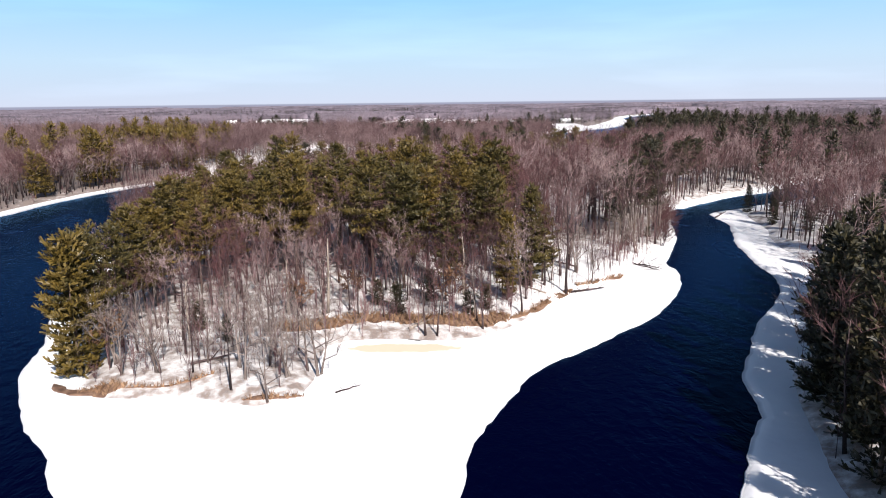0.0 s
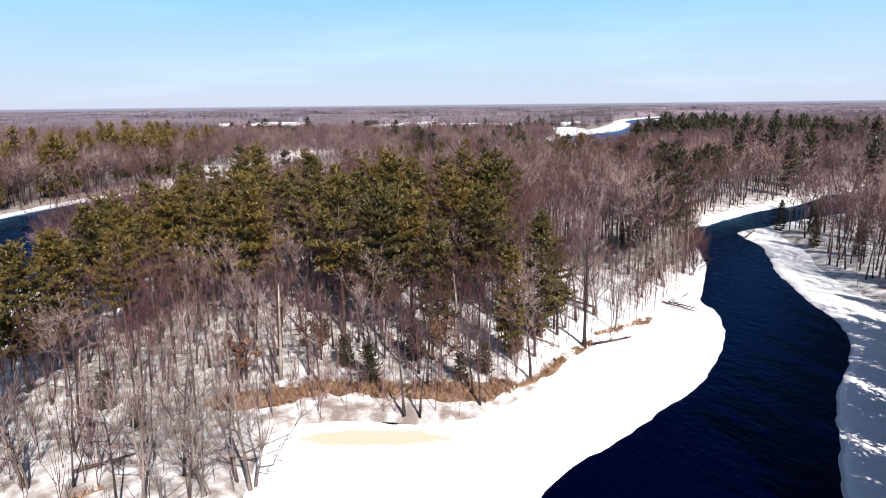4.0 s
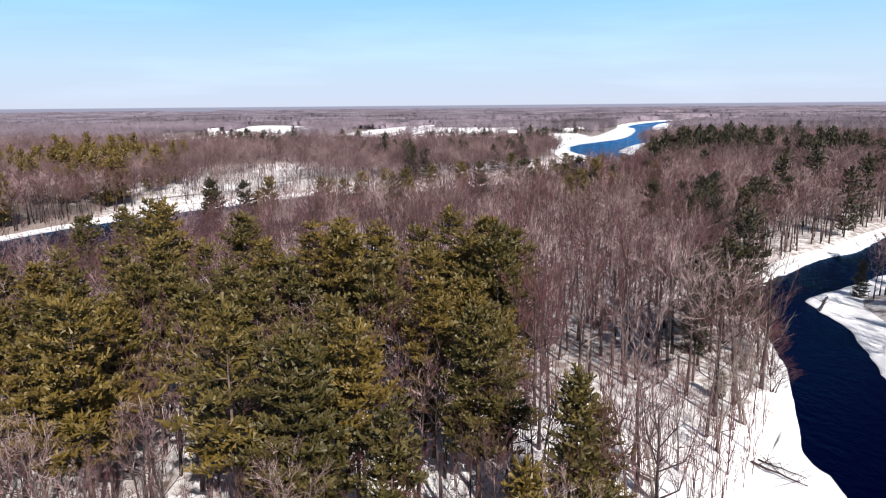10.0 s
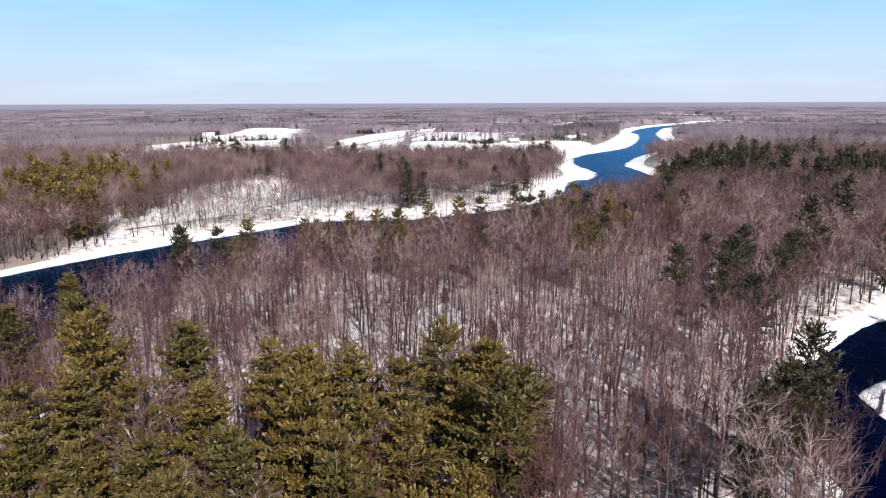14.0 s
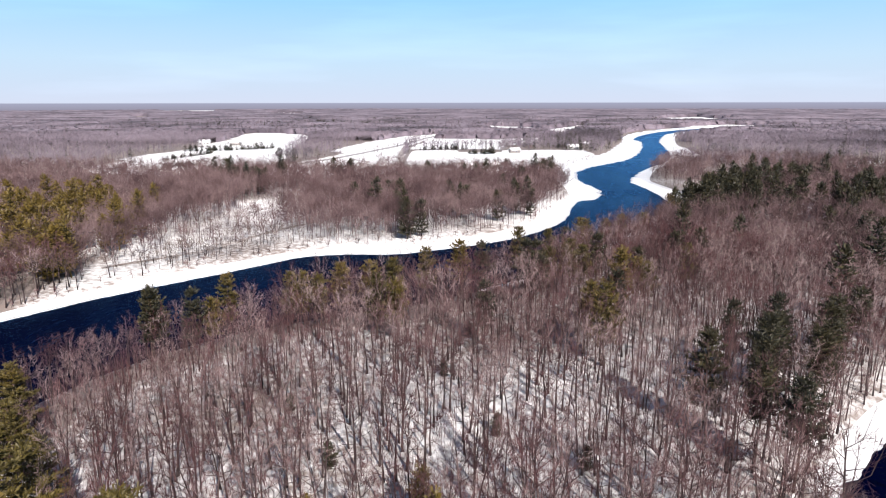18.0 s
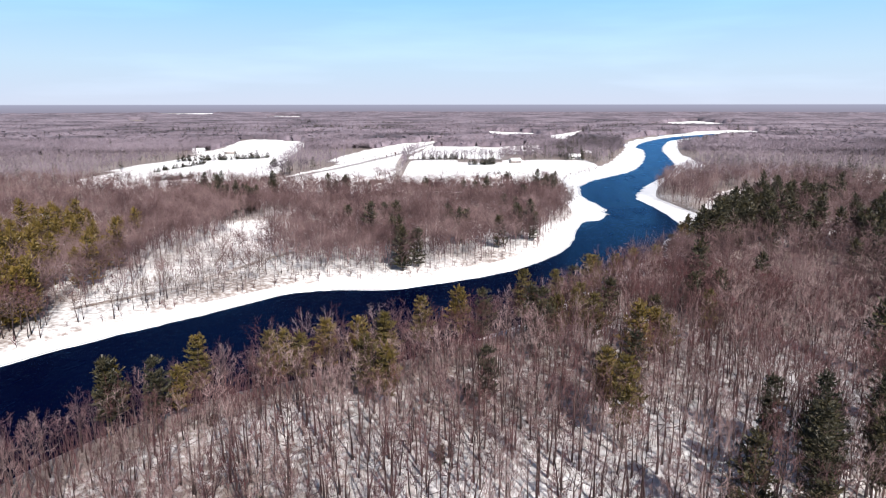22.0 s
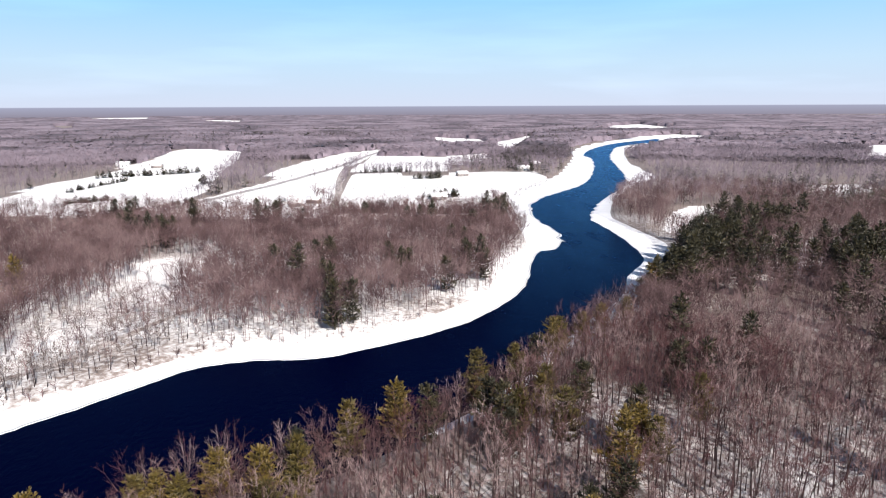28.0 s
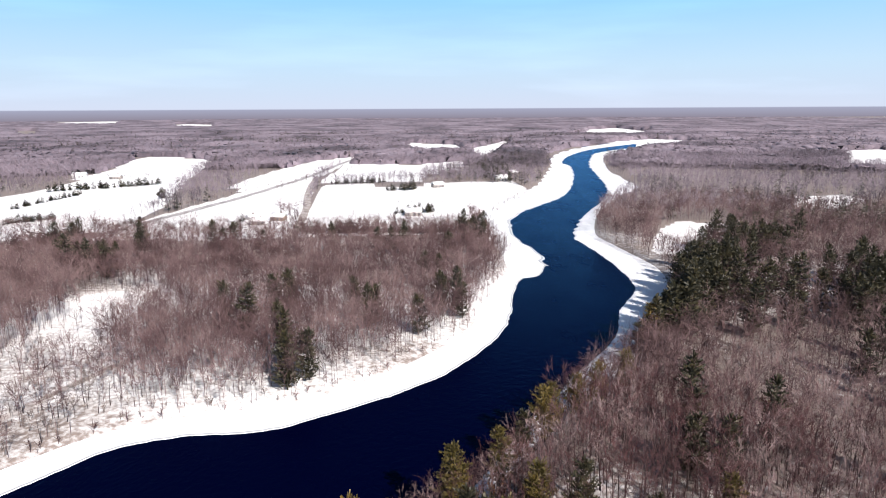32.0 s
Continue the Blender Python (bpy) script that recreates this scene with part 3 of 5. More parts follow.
    return joined(wood), joined(fine)


def bushy_tree(seed, h, stems, spread):
    """A many-stemmed bare tree or shrub of the river bank."""
    rng = np.random.default_rng(seed)
    W, T = [], []
    for k in range(stems):
        w, t = bare_tree(seed * 31 + k, h * rng.uniform(0.7, 1.05), spread, 8, 4, 6, 0.2, 0.2 if stems > 1 else 0.08, 0.014, 0.34, 1.5, thin_twigs=True)
        o = np.array([rng.normal(0, 0.35), rng.normal(0, 0.35), 0])
        W.append((w[0] + o, w[1]))
        T.append((t[0] + o, t[1]))
    return joined(W), joined(T)


def sprays(base, way, length, width, rng, face=None):
    """Needle sprays: narrow leaves, some broad at the foot and some at the tip."""
    n = len(base)
    side = np.cross(way, rng.normal(0, 1, (n, 3)) if face is None else face + rng.normal(0, 0.3, (n, 3)))
    side /= np.linalg.norm(side, axis=1, keepdims=True) + 1e-9
    L, w = np.broadcast_to(length, n)[:, None], np.broadcast_to(width, n)[:, None]
    end = base + way * L + [0, 0, 0.1] * L
    flip = rng.uniform(0, 1, (n, 1)) < 0.5
    a, b = np.where(flip, end, base), np.where(flip, base, end)
    V = np.stack([a + side * w / 2, a - side * w / 2, b], 1).reshape(-1, 3)
    return V, np.arange(3 * n).reshape(-1, 3)


def pine(seed, h, reach, first=0.3, gap=1.3, step=0.34, taper=0.6, droop=0.0, around=6, leaf=0.44, tufts=3):
    """A conifer: (trunk and boughs, needles). Uneven tiers of flat feathered boughs that turn up at the ends, with gaps between the tiers."""
    rng = np.random.default_rng(seed)
    r = 0.012 * h + 0.03
    zs = np.linspace(-0.3, h, 8)
    bend = np.cumsum(rng.normal(0, 0.07, (8, 2)), 0)
    pts = np.column_stack([bend, zs])
    wood = [tube(pts, r * (1.02 - zs / h).clip(0.03), 6)]
    b0, b1, br, base, way, ln, wd, face = [], [], [], [], [], [], [], []
    z, a = h * first, rng.uniform(0, 6.28)
    lopsided, la = rng.uniform(0.05, 0.3), rng.uniform(0, 6.28)
    while z < h * 0.975:
        f = (z / h - first) / (1 - first)
        shape = (min(1, 0.62 + 1.7 * f) * (1 - f) ** taper + 0.05) * rng.uniform(0.78, 1.12)
        for k in range(around + int(rng.integers(-1, 2))):
            a += 6.283 / around + rng.normal(0, 0.28)
            R = max(0.45, reach * shape * rng.uniform(0.6, 1.15) * (1 + lopsided * math.cos(a - la)))
            zz = min(h * 0.985, z + rng.normal(0, gap * 0.16))
            c = np.array([np.interp(zz, zs, bend[:, 0]), np.interp(zz, zs, bend[:, 1]), zz])
            out = np.array([math.cos(a), math.sin(a), 0.0])
            across = np.array([-math.sin(a), math.cos(a), 0.0])
            lift = 0.04 + 0.5 * f ** 2 - droop
            m1 = c + (out + [0, 0, lift]) * R * 0.6
            e = m1 + (out + [0, 0, lift + 0.28]) * R * 0.4
            b0 += [c, m1]
            b1 += [m1, e]
            br += [0.02 + 0.011 * R, 0.012 + 0.006 * R]
            n = max(3, int(R / step))
            q = np.linspace(0.16 if R > 1.5 else 0.02, 1.0, n) + rng.normal(0, 0.03, n)
            q = np.repeat(q, 2)
            sgn = np.tile([1.0, -1.0], n)
            at = np.where(q[:, None] < 0.6, c + (m1 - c) * q[:, None] / 0.6, m1 + (e - m1) * (q[:, None] - 0.6) / 0.4)
            L = (0.46 * R * (1.06 - q) ** 0.8 + 0.3) * rng.uniform(0.65, 1.15, 2 * n)
            y = sgn * (0.95 - 0.45 * q) + rng.normal(0, 0.18, 2 * n)
            w = out * np.cos(y)[:, None] + across * np.sin(y)[:, None] + np.column_stack([np.zeros((2 * n, 2)), 0.12 + rng.normal(0, 0.12, 2 * n) - droop])
            w /= np.linalg.norm(w, axis=1, keepdims=True)
            base.append(at)
            way.append(w)
            ln.append(L)
            wd.append(np.full(2 * n, leaf) * (0.7 + 0.5 * L / (L.max() + 1e-6)))
            face.append(np.tile([0.0, 0.0, 1.0], (2 * n, 1)) - out * 0.25)
            if tufts:
                i = np.repeat(np.arange(2 * n), tufts)
                u = rng.uniform(0.25, 0.95, (len(i), 1))
                v = w[i] * 0.7 + rng.normal(0, 0.45, (len(i), 3)) + [0, 0, 0.45]
                base.append(at[i] + w[i] * L[i, None] * u)
                way.append(v / np.linalg.norm(v, axis=1, keepdims=True))
                ln.append(leaf * 1.55 * rng.uniform(0.7, 1.3, len(i)))
                wd.append(np.full(len(i), leaf * 0.62))
                face.append(out * 0.8 + [0, 0, 0.7] + rng.normal(0, 0.3, (len(i), 3)))
        z += gap * rng.uniform(0.7, 1.35) * (1 - 0.35 * max(f, 0))
    v = np.column_stack([rng.normal(0, 0.4, 16), rng.normal(0, 0.4, 16), np.ones(16)])
    base.append(pts[-1] - np.column_stack([np.zeros((16, 2)), rng.uniform(0.1, 1.3, 16)]))
    way.append(v / np.linalg.norm(v, axis=1, keepdims=True))
    face.append(np.column_stack([v[:, :2], np.full(16, 0.2)]))
    ln.append(np.full(16, leaf * 2.2))
    wd.append(np.full(16, leaf * 0.7))
    wood.append(strokes(b0, b1, br, 0.0, 3))
    return joined(wood), sprays(np.concatenate(base), np.concatenate(way), np.concatenate(ln), np.concatenate(wd), rng, np.concatenate(face))


def clump(seed, h, reach, count):
    """A far conifer: a pointed crown filled with drooping sprays."""
    rng = np.random.default_rng(seed)
    u = rng.uniform(0, 1, count) ** 1.2
    a = rng.uniform(0, 6.283, count)
    R = reach * np.minimum(1, 0.55 + 3 * u) * (1 - u) ** 0.7 * rng.uniform(0.35, 1.0, count)
    base = np.column_stack([0.4 * R * np.cos(a), 0.4 * R * np.sin(a), h * (0.1 + 0.86 * u)])
    way = np.column_stack([np.cos(a), np.sin(a), rng.uniform(-0.45, 0.25, count)])
    way /= np.linalg.norm(way, axis=1, keepdims=True)
    V, F = sprays(base, way, 0.75 * R + 0.12 * reach, 0.55 * reach * (1.1 - 0.6 * u), rng, np.tile([0.0, 0.0, 1.0], (count, 1)) - way * 0.6)
    stem = strokes([[0, 0, -0.2]], [[0, 0, h]], reach * 0.06, 0.0, 3)
    return joined([stem, (V, F)])


def wisp(seed, h, reach, count, thick):
    """A far bare tree or a bush: limbs that fan out from the stem to a rounded crown."""
    rng = np.random.default_rng(seed)
    b0, b1, rr = [[0, 0, -0.2]], [[rng.normal(0, 0.02) * h, rng.normal(0, 0.02) * h, h]], [thick * 1.1]
    for k in range(count - 1):
        y, f = rng.uniform(0, 6.283), math.sqrt(rng.uniform(0.02, 1))
        s = rng.uniform(0.15, 0.6)
        b0.append([0.06 * reach * math.cos(y), 0.06 * reach * math.sin(y), h * s])
        b1.append([reach * f * math.cos(y), reach * f * math.sin(y), max(h * (s + 0.1), h * (0.5 + 0.5 * math.sqrt(1.03 - f * f)) * rng.uniform(0.85, 1.05))])
        rr.append(thick * rng.uniform(0.6, 1.1))
    return strokes(b0, b1, np.array(rr), 0.0, 3)


def haze_tree(seed, h, reach, limbs, twigs, thick):
    """A bare tree seen from far off: stem, limbs, and fine twigs that fill a rounded crown."""
    rng = np.random.default_rng(seed)
    a, f, s = rng.uniform(0, 6.283, limbs), np.sqrt(rng.uniform(0.02, 1, limbs)), rng.uniform(0.3, 0.75, limbs)
    ring = np.column_stack([np.cos(a), np.sin(a)])
    top = np.maximum(h * (s + 0.06), h * (0.55 + 0.45 * np.sqrt(1.03 - f * f)) * rng.uniform(0.8, 1.04, limbs))
    P0 = np.column_stack([ring * 0.1, h * s])
    P1 = np.column_stack([ring * (reach * f)[:, None], top])
    i, u = rng.integers(0, limbs, twigs), rng.uniform(0.35, 0.95, twigs)[:, None]
    T0 = P0[i] + (P1[i] - P0[i]) * u
    d = (P1 - P0)[i]
    d = d / np.linalg.norm(d, axis=1, keepdims=True) + rng.normal(0, 0.75, (twigs, 3)) + [0, 0, 0.15]
    T1 = T0 + d * (0.11 * h) * rng.uniform(0.6, 1.2, (twigs, 1))
    stem = strokes([[0, 0, -0.2]], [[0.0, 0.0, h * 0.75]], thick * 0.8, 0.0, 3)
    return joined([stem, slivers(P0, P1, thick * 1.5, seed), slivers(T0, T1, thick, seed + 1)])


def grid_places(x0, y0, x1, y1, gap, seed):
    rng = np.random.default_rng(seed)
    X, Y = np.meshgrid(np.arange(x0, x1, gap), np.arange(y0, y1, gap))
    p = np.stack([X.ravel(), Y.ravel()], 1)
    return p + rng.uniform(-0.48, 0.48, p.shape) * gap


def rows_for(p, lo, hi, seed, sink=0.0):
    rng = np.random.default_rng(seed)
    return np.column_stack([p, height_at(p) - sink, rng.uniform(lo, hi, len(p)), rng.uniform(0, 6.283, len(p))])


def thing_tree(name, wood, leaf, wood_mat, leaf_mat, label, category, group, leaf_name="crown"):
    e = tagged(new(name), label, category, group)
    part("trunk", *wood, wood_mat, e)
    part(leaf_name, *leaf, leaf_mat, e)
    return e


def plant(models, places, lo, hi, seed, sizes=None):
    """Set copies of the models at places; the models themselves take the first places."""
    rows = rows_for(np.asarray(places, float), lo, hi, seed)
    if sizes is not None:
        rows[:, 3] *= sizes
    for i, (x, y, z, s, r) in enumerate(rows):
        m = Matrix.LocRotScale((x, y, z), Euler((0, 0, r)), (s, s, s))
        if i < len(models):
            models[i].matrix_basis = m
        else:
            c = copy_thing(models[i % len(models)], Matrix.LocRotScale((x, y, z), Euler((0, 0, r)), None))
            c.scale = (s, s, s)


# pines of the point: x, y, height
PINES = [(-40, 158, 22), (-34, 148, 23.2), (-24.5, 152.5, 20.5), (-14, 148, 20), (-8.5, 142, 21), (-4, 144, 20.5), (1, 141, 20.5), (5.5, 150, 21.7), (10, 145, 21),
         (10.5, 134, 22), (13, 140, 20), (-7, 133, 22.5), (-31, 140, 19.5), (-26, 141, 19), (-30, 130, 18.5), (-19, 129, 19), (-12.5, 129, 19), (-24, 126, 19),
         (-36, 138, 19), (-42, 166, 18), (-55, 166, 18), (-54, 181, 16), (-63, 196, 15), (-49, 179, 12), (-25, 108, 21), (-12, 105, 21.5), (-6.5, 103, 20),
         (-41, 121, 18), (-37, 114, 18), (-43, 111, 17), (-42, 74, 16.3), (-41, 78.5, 16),
         (-43.5, 88, 16.5), (-46.5, 101, 15.5), (-49, 113, 16.5), (-48, 119, 17), (-52, 123, 16.5), (-38, 123, 17), (-51, 138, 17), (-55, 133, 16), (-43.5, 95, 16),
         (-39, 101, 15.5), (-46, 83, 15.5), (-37.5, 106, 16.5), (-32, 118, 18), (-36, 129, 18), (-42, 131, 18), (-47, 129, 17), (-44, 140, 18), (-31, 111, 17),
         (-27, 118, 18), (-19.5, 119, 19), (-14.5, 122, 19), (-6, 117, 18), (-3.5, 128, 19), (2.5, 132, 19.5), (7, 125, 17.5), (6.5, 139, 20), (-17, 137, 19.5),
         (-2, 136, 19), (47, 149, 20.6), (39, 144, 16.2), (43, 146.5, 17), (36.5, 139, 14), (68, 215, 18.5), (64, 208.5, 18), (50, 201, 19), (77, 212, 18), (57, 184, 17),
         (72, 222, 18), (98, 236, 17), (55, 192, 16), (61, 203, 17.5), (73, 208, 17), (81, 220, 17), (66, 228, 16), (3, 175, 10), (-11, 169, 9.5), (88, 228, 17), (7, 113, 18.5), (-3, 108, 19), (3, 120, 18.5), (9.5, 119, 16)]
rng = np.random.default_rng(11)


def cluster(x, y, sx, sy, n):
    return [(x + rng.normal(0, sx), y + rng.normal(0, sy)) for _ in range(n)]


def spaced(p, d):
    keep = []
    for q in p:
        if all((q[0] - o[0]) ** 2 + (q[1] - o[1]) ** 2 > d * d for o in keep):
            keep.append(q)
    return np.array(keep)


stand = np.array(PINES, float)[:, :2]
PINE_KINDS = ((1, 4.9, 0.34, 1.35), (2, 4.4, 0.42, 1.5), (3, 5.2, 0.28, 1.3), (4, 4.2, 0.46, 1.4), (5, 5.0, 0.22, 1.3), (6, 4.6, 0.38, 1.55))
pines = [thing_tree("pine_tree", *pine(s, 20, R, fz, gap, 0.32, 0.6, 0.0, 6, 0.34, 5), PINE_BARK, NEEDLES,
                    "tall white pine with olive green needles in the winter woods", "pine tree", "pines of the point", "needles")
         for s, R, fz, gap in PINE_KINDS]
heights = np.array(PINES)[:, 2] / 20
east = stand[:, 0] > 30
plant(pines, stand[~east], 1, 1, 3, heights[~east])
slender = [thing_tree("pine_tree", *pine(74 + i, 16, 2.7, 0.1 + 0.08 * i, 1.05, 0.32, 0.5, 0.0, 6, 0.33, 4), PINE_BARK, NEEDLES,
                      "narrow olive green pine near the snowy shore", "pine tree", "pines of the point", "needles") for i in range(2)]
plant(slender, [(14, 103.4), (0.6, 100), (9.4, 96.5), (16.2, 106.5)], 1, 1, 17, np.array([1.03, 1.0, 0.86, 0.8]))
shore_pines = [thing_tree("pine_tree", *pine(10 + i, 20, 4.4 + 0.4 * i, 0.3 + 0.08 * i, 1.4, 0.34, 0.6, 0.0, 6, 0.38, 3), PINE_BARK, DARK_NEEDLES,
                          "tall dark green pine near the water among bare trees", "pine tree", "dark pines of the eastern shore", "needles") for i in range(3)]
plant(shore_pines, stand[east], 0.95, 1.05, 13, heights[east])
bank_pines = [thing_tree("pine_tree", *pine(14 + i, 15 + i, 3.5, 0.3, 1.3, 0.42, 0.55), PINE_BARK, DARK_NEEDLES if i == 1 else NEEDLES,
                         "slender green pine rising from brush on the inner bank", "pine tree", "pines of the inner bank", "needles") for i in range(3)]
BANK_PINES = np.array([(-59, 240), (-58, 234), (-46, 252), (-47, 241), (-50, 237), (-32, 255), (-20, 261), (-8, 270), (1, 279), (11, 284), (17, 281),
                   (29, 297), (37, 283), (32, 280), (43, 291), (45, 279), (47, 317), (57, 328), (45, 294), (52, 290), (40, 308), (54, 324), (62, 280), (52, 262), (39, 241),
                   (30, 285), (-10, 250), (-5, 246), (41, 247), (40, 230), (60, 275), (48, 251), (73, 340), (84, 349), (80, 305), (77, 285), (61, 270), (33, 275),
                   (-29, 257), (-25, 256), (15, 243), (-7, 263), (-13, 260), (98, 374), (104, 381), (66, 335)], float)
BANK_PINES[:, 1] -= (3.0 - bank_distance(BANK_PINES)).clip(0, 8)
plant(bank_pines, BANK_PINES, 0.82, 1.12, 15)
lone = thing_tree("pine_tree", *pine(9, 16.5, 3.8, 0.04, 1.05, 0.32, 0.42), PINE_BARK, NEEDLES,
                  "full-branched pine at the water's edge beside dead grass", "pine tree", "pines of the point", "needles")
plant([lone], [(-42.5, 71.5)], 1, 1, 1)
# dark conifers of the shaded bank
# those with y under 43 stand out of view, added to shade the ice
shade = [(41, 66), (49, 80), (39, 57), (43, 60), (47, 70), (54, 86), (64, 98), (74, 106), (56, 80), (37, 46), (62, 88), (42, 52), (70, 95), (80, 118), (52, 68), (48, 56), (60, 84),
         (46, 44), (58, 74), (53, 60), (66, 90), (45, 74), (84, 180), (80, 158), (86, 170), (97, 186), (112, 193), (92, 160), (82, 146), (104, 178), (34, 30), (36, 35), (33, 22), (34.2, 47), (36.8, 53), (38.3, 61), (36, 42),
         (38, 40), (42, 34), (38, 26)]
dark = [thing_tree("hemlock_tree", *pine(20 + i, 15 + i, 3.9, 0.06, 1.1, 0.42, 0.75, 0.1, 6, 0.5, 2), PINE_BARK, DARK_NEEDLES,
                   "dense dark green conifer shading the icy bank", "conifer", "conifers of the shaded bank", "needles") for i in range(3)]
plant(dark, shade, 0.8, 1.05, 4, np.where(np.array(shade)[:, 1] > 140, 0.5, 1.0))


def woods(p, edge=2.0):
    sd = bank_distance(p)
    return p[(sd > edge) & ~in_field(p)]


def clear_of(p, others, d):
    out = []
    for block in np.array_split(p, max(1, len(p) // 2000)):
        k = ((block[:, None] - others[None]) ** 2).sum(2).min(1)
        out.append(block[k > d * d])
    return np.concatenate(out)


# conifers among the woods further off: centre, spread, number
GROVES = [(139, 441, 4, 5, 9), (148, 450, 4, 5, 8), (128, 412, 4, 5, 8), (115, 395, 4, 4, 7), (105, 382, 3, 3, 4), (215, 517, 8, 8, 9), (209, 500, 7, 7, 8), (252, 555, 10, 8, 11),
          (278, 568, 12, 8, 12), (300, 560, 14, 10, 14), (330, 580, 14, 10, 14), (362, 592, 14, 10, 14), (346, 662, 20, 14, 14), (172, 460, 7, 7, 9), (186, 472, 7, 7, 8), (231, 515, 9, 8, 8),
          (200, 402, 12, 6, 15), (215, 410, 12, 6, 15), (229, 430, 12, 8, 14), (222, 445, 10, 8, 8), (162, 447, 8, 8, 5), (150, 408, 12, 10, 6), (180, 430, 12, 10, 7), (168, 388, 12, 10, 4),
          (500, 820, 60, 50, 26), (400, 680, 50, 40, 26), (-122, 515, 4, 6, 6), (-110, 514, 2.5, 5, 5), (-126, 527, 5, 5, 4), (47, 429, 2, 3, 3), (46, 476, 2, 2, 1), (31, 538, 2, 2, 2),
          (17, 538, 2, 2, 1), (-3, 371, 1, 1, 1), (-9, 366, 1, 1, 1), (78, 560, 4, 6, 12), (31, 407, 2, 2, 2), (16, 414, 3, 2, 2), (-20, 410, 3, 3, 2), (-16, 438, 3, 3, 2),
          (0, 470, 50, 35, 10), (130, 235, 18, 20, 14), (180, 310, 22, 28, 16), (104, 205, 8, 8, 4), (97, 314, 14, 12, 5), (330, 760, 18, 40, 18), (290, 780, 8, 20, 6), (420, 1180, 25, 60, 30),
          (110, 960, 18, 20, 26), (160, 980, 20, 30, 30), (190, 1080, 20, 40, 20), (-100, 560, 40, 12, 10)]
OLIVE_GROVES = [(-150, 352, 10, 10, 14), (-160, 381, 11, 11, 12), (-145, 372, 8, 9, 9), (-135, 330, 6, 10, 7), (-190, 370, 14, 14, 12), (-122, 342, 2, 3, 2), (-116, 300, 3, 7, 4), (-117, 308, 4, 5, 3), (-178, 406, 10, 9, 6), (-146, 392, 6, 6, 4),
                (-126, 371, 3, 3, 3), (-126, 306, 5, 5, 4), (-165, 405, 8, 8, 4), (-133, 250, 3, 16, 7), (-165, 290, 14, 22, 10), (-190, 330, 16, 22, 10), (-130, 405, 4, 4, 3)]
grove = []
for c in GROVES:
    grove += cluster(*c)
edge = spline([(113, 386), (122, 394), (133, 407), (145, 424), (155, 440), (164, 460)], 3.0)
grove += [tuple(q) for k in range(2) for q in edge + rng.normal(0, 3.0, edge.shape) + [3 * k, -2 * k]]
grove = np.array(grove)
grove = spaced(grove[(bank_distance(grove) > 1.2) & ~in_field(grove)], 3.0)
olive = np.array([q for c in OLIVE_GROVES for q in cluster(*c)])
olive = spaced(olive[bank_distance(olive) > 2.0], 3.2)


def sized(p, seed):
    """Rows for conifers: tall across the river bend, lower on the far bank and far off."""
    rows = rows_for(p, 0.9, 1.25, seed)
    rows[:, 3] *= np.where((p[:, 0] > 90) & (p[:, 1] < 720), 1.0, 0.9)
    return rows


mid_pines = [joined(pine(30 + i, 14 + 1.2 * i, 3.8, 0.12, 1.35, 0.6, 0.55, 0.03, 5, 0.75, 1)) for i in range(5)]
reach = np.hypot(grove[:, 0], grove[:, 1] - 180)
close, apart = grove[reach < 430], grove[reach >= 430]
tagged(part("conifer_grove", *scattered(mid_pines, rows_for(olive, 0.85, 1.2, 34)), NEEDLES),
       "olive green conifers among leafless woods of the far bank", "conifers", kind="stuff")
tagged(part("conifer_grove", *scattered(mid_pines, sized(close, 31)), DARK_NEEDLES),
       "dark green conifers scattered through the leafless woods", "conifers", kind="stuff")
rng = np.random.default_rng(77)
sprinkle = woods(np.column_stack([rng.uniform(-1500, 1500, 2600), rng.uniform(560, 2300, 2600)]))
belt = []
for x, y, sx, sy, n in [(-480, 2290, 110, 18, 160), (-120, 2100, 95, 16, 170), (-720, 1970, 70, 18, 90), (230, 2190, 70, 22, 90), (170, 930, 20, 55, 70), (240, 1130, 22, 70, 70), (330, 1500, 40, 90, 70), (640, 2250, 110, 60, 110), (350, 1850, 120, 40, 70), (900, 1500, 200, 50, 60),
                        (-350, 1500, 120, 60, 40), (700, 1100, 160, 60, 50),
                        (-540, 1640, 70, 35, 130), (-300, 1790, 60, 40, 130), (-120, 1760, 70, 35, 150), (560, 1900, 90, 60, 150)]:
    belt += cluster(x, y, sx, sy, n)
apart = np.concatenate([apart, sprinkle[::2], woods(np.array(belt))])
apart = apart[np.abs(apart[:, 0]) < 100 + 0.75 * apart[:, 1]]
tagged(part("conifer_grove", *scattered([clump(200 + i, 14 + i, 4.0, 40) for i in range(5)], sized(apart, 32)), DARK_NEEDLES),
       "far dark conifers among leafless woods", "conifers", kind="stuff")

# bare trees the camera passes over, as things
evergreen = np.concatenate([stand, [(14, 103.4), (0.6, 100), (9.4, 96.5), (16.2, 106.5)], grove, olive, np.array(shade)])
near = clear_of(woods(grid_places(-75, 66, 75, 300, 4.4, 21), 0.8), stand, 2.2)
POINT = np.concatenate([INNERB, [(400, 350), (700, 380), (700, 1400)]])
near = near[inside(near, POINT)]
front = (near[:, 1] < 84) & (near[:, 0] < -8)
open_slope = ((near[:, 0] - 29) / 15) ** 2 + ((near[:, 1] - 118) / 17) ** 2 < 1
near = near[(~front | (np.arange(len(near)) % 2 == 0)) & (~open_slope | (np.arange(len(near)) % 4 == 0))]
is_thing = (near[:, 1] > 84) & (near[:, 1] < 178) & (near[:, 0] > -45) & (near[:, 0] < 55)
pick = near[is_thing][::2][:280]
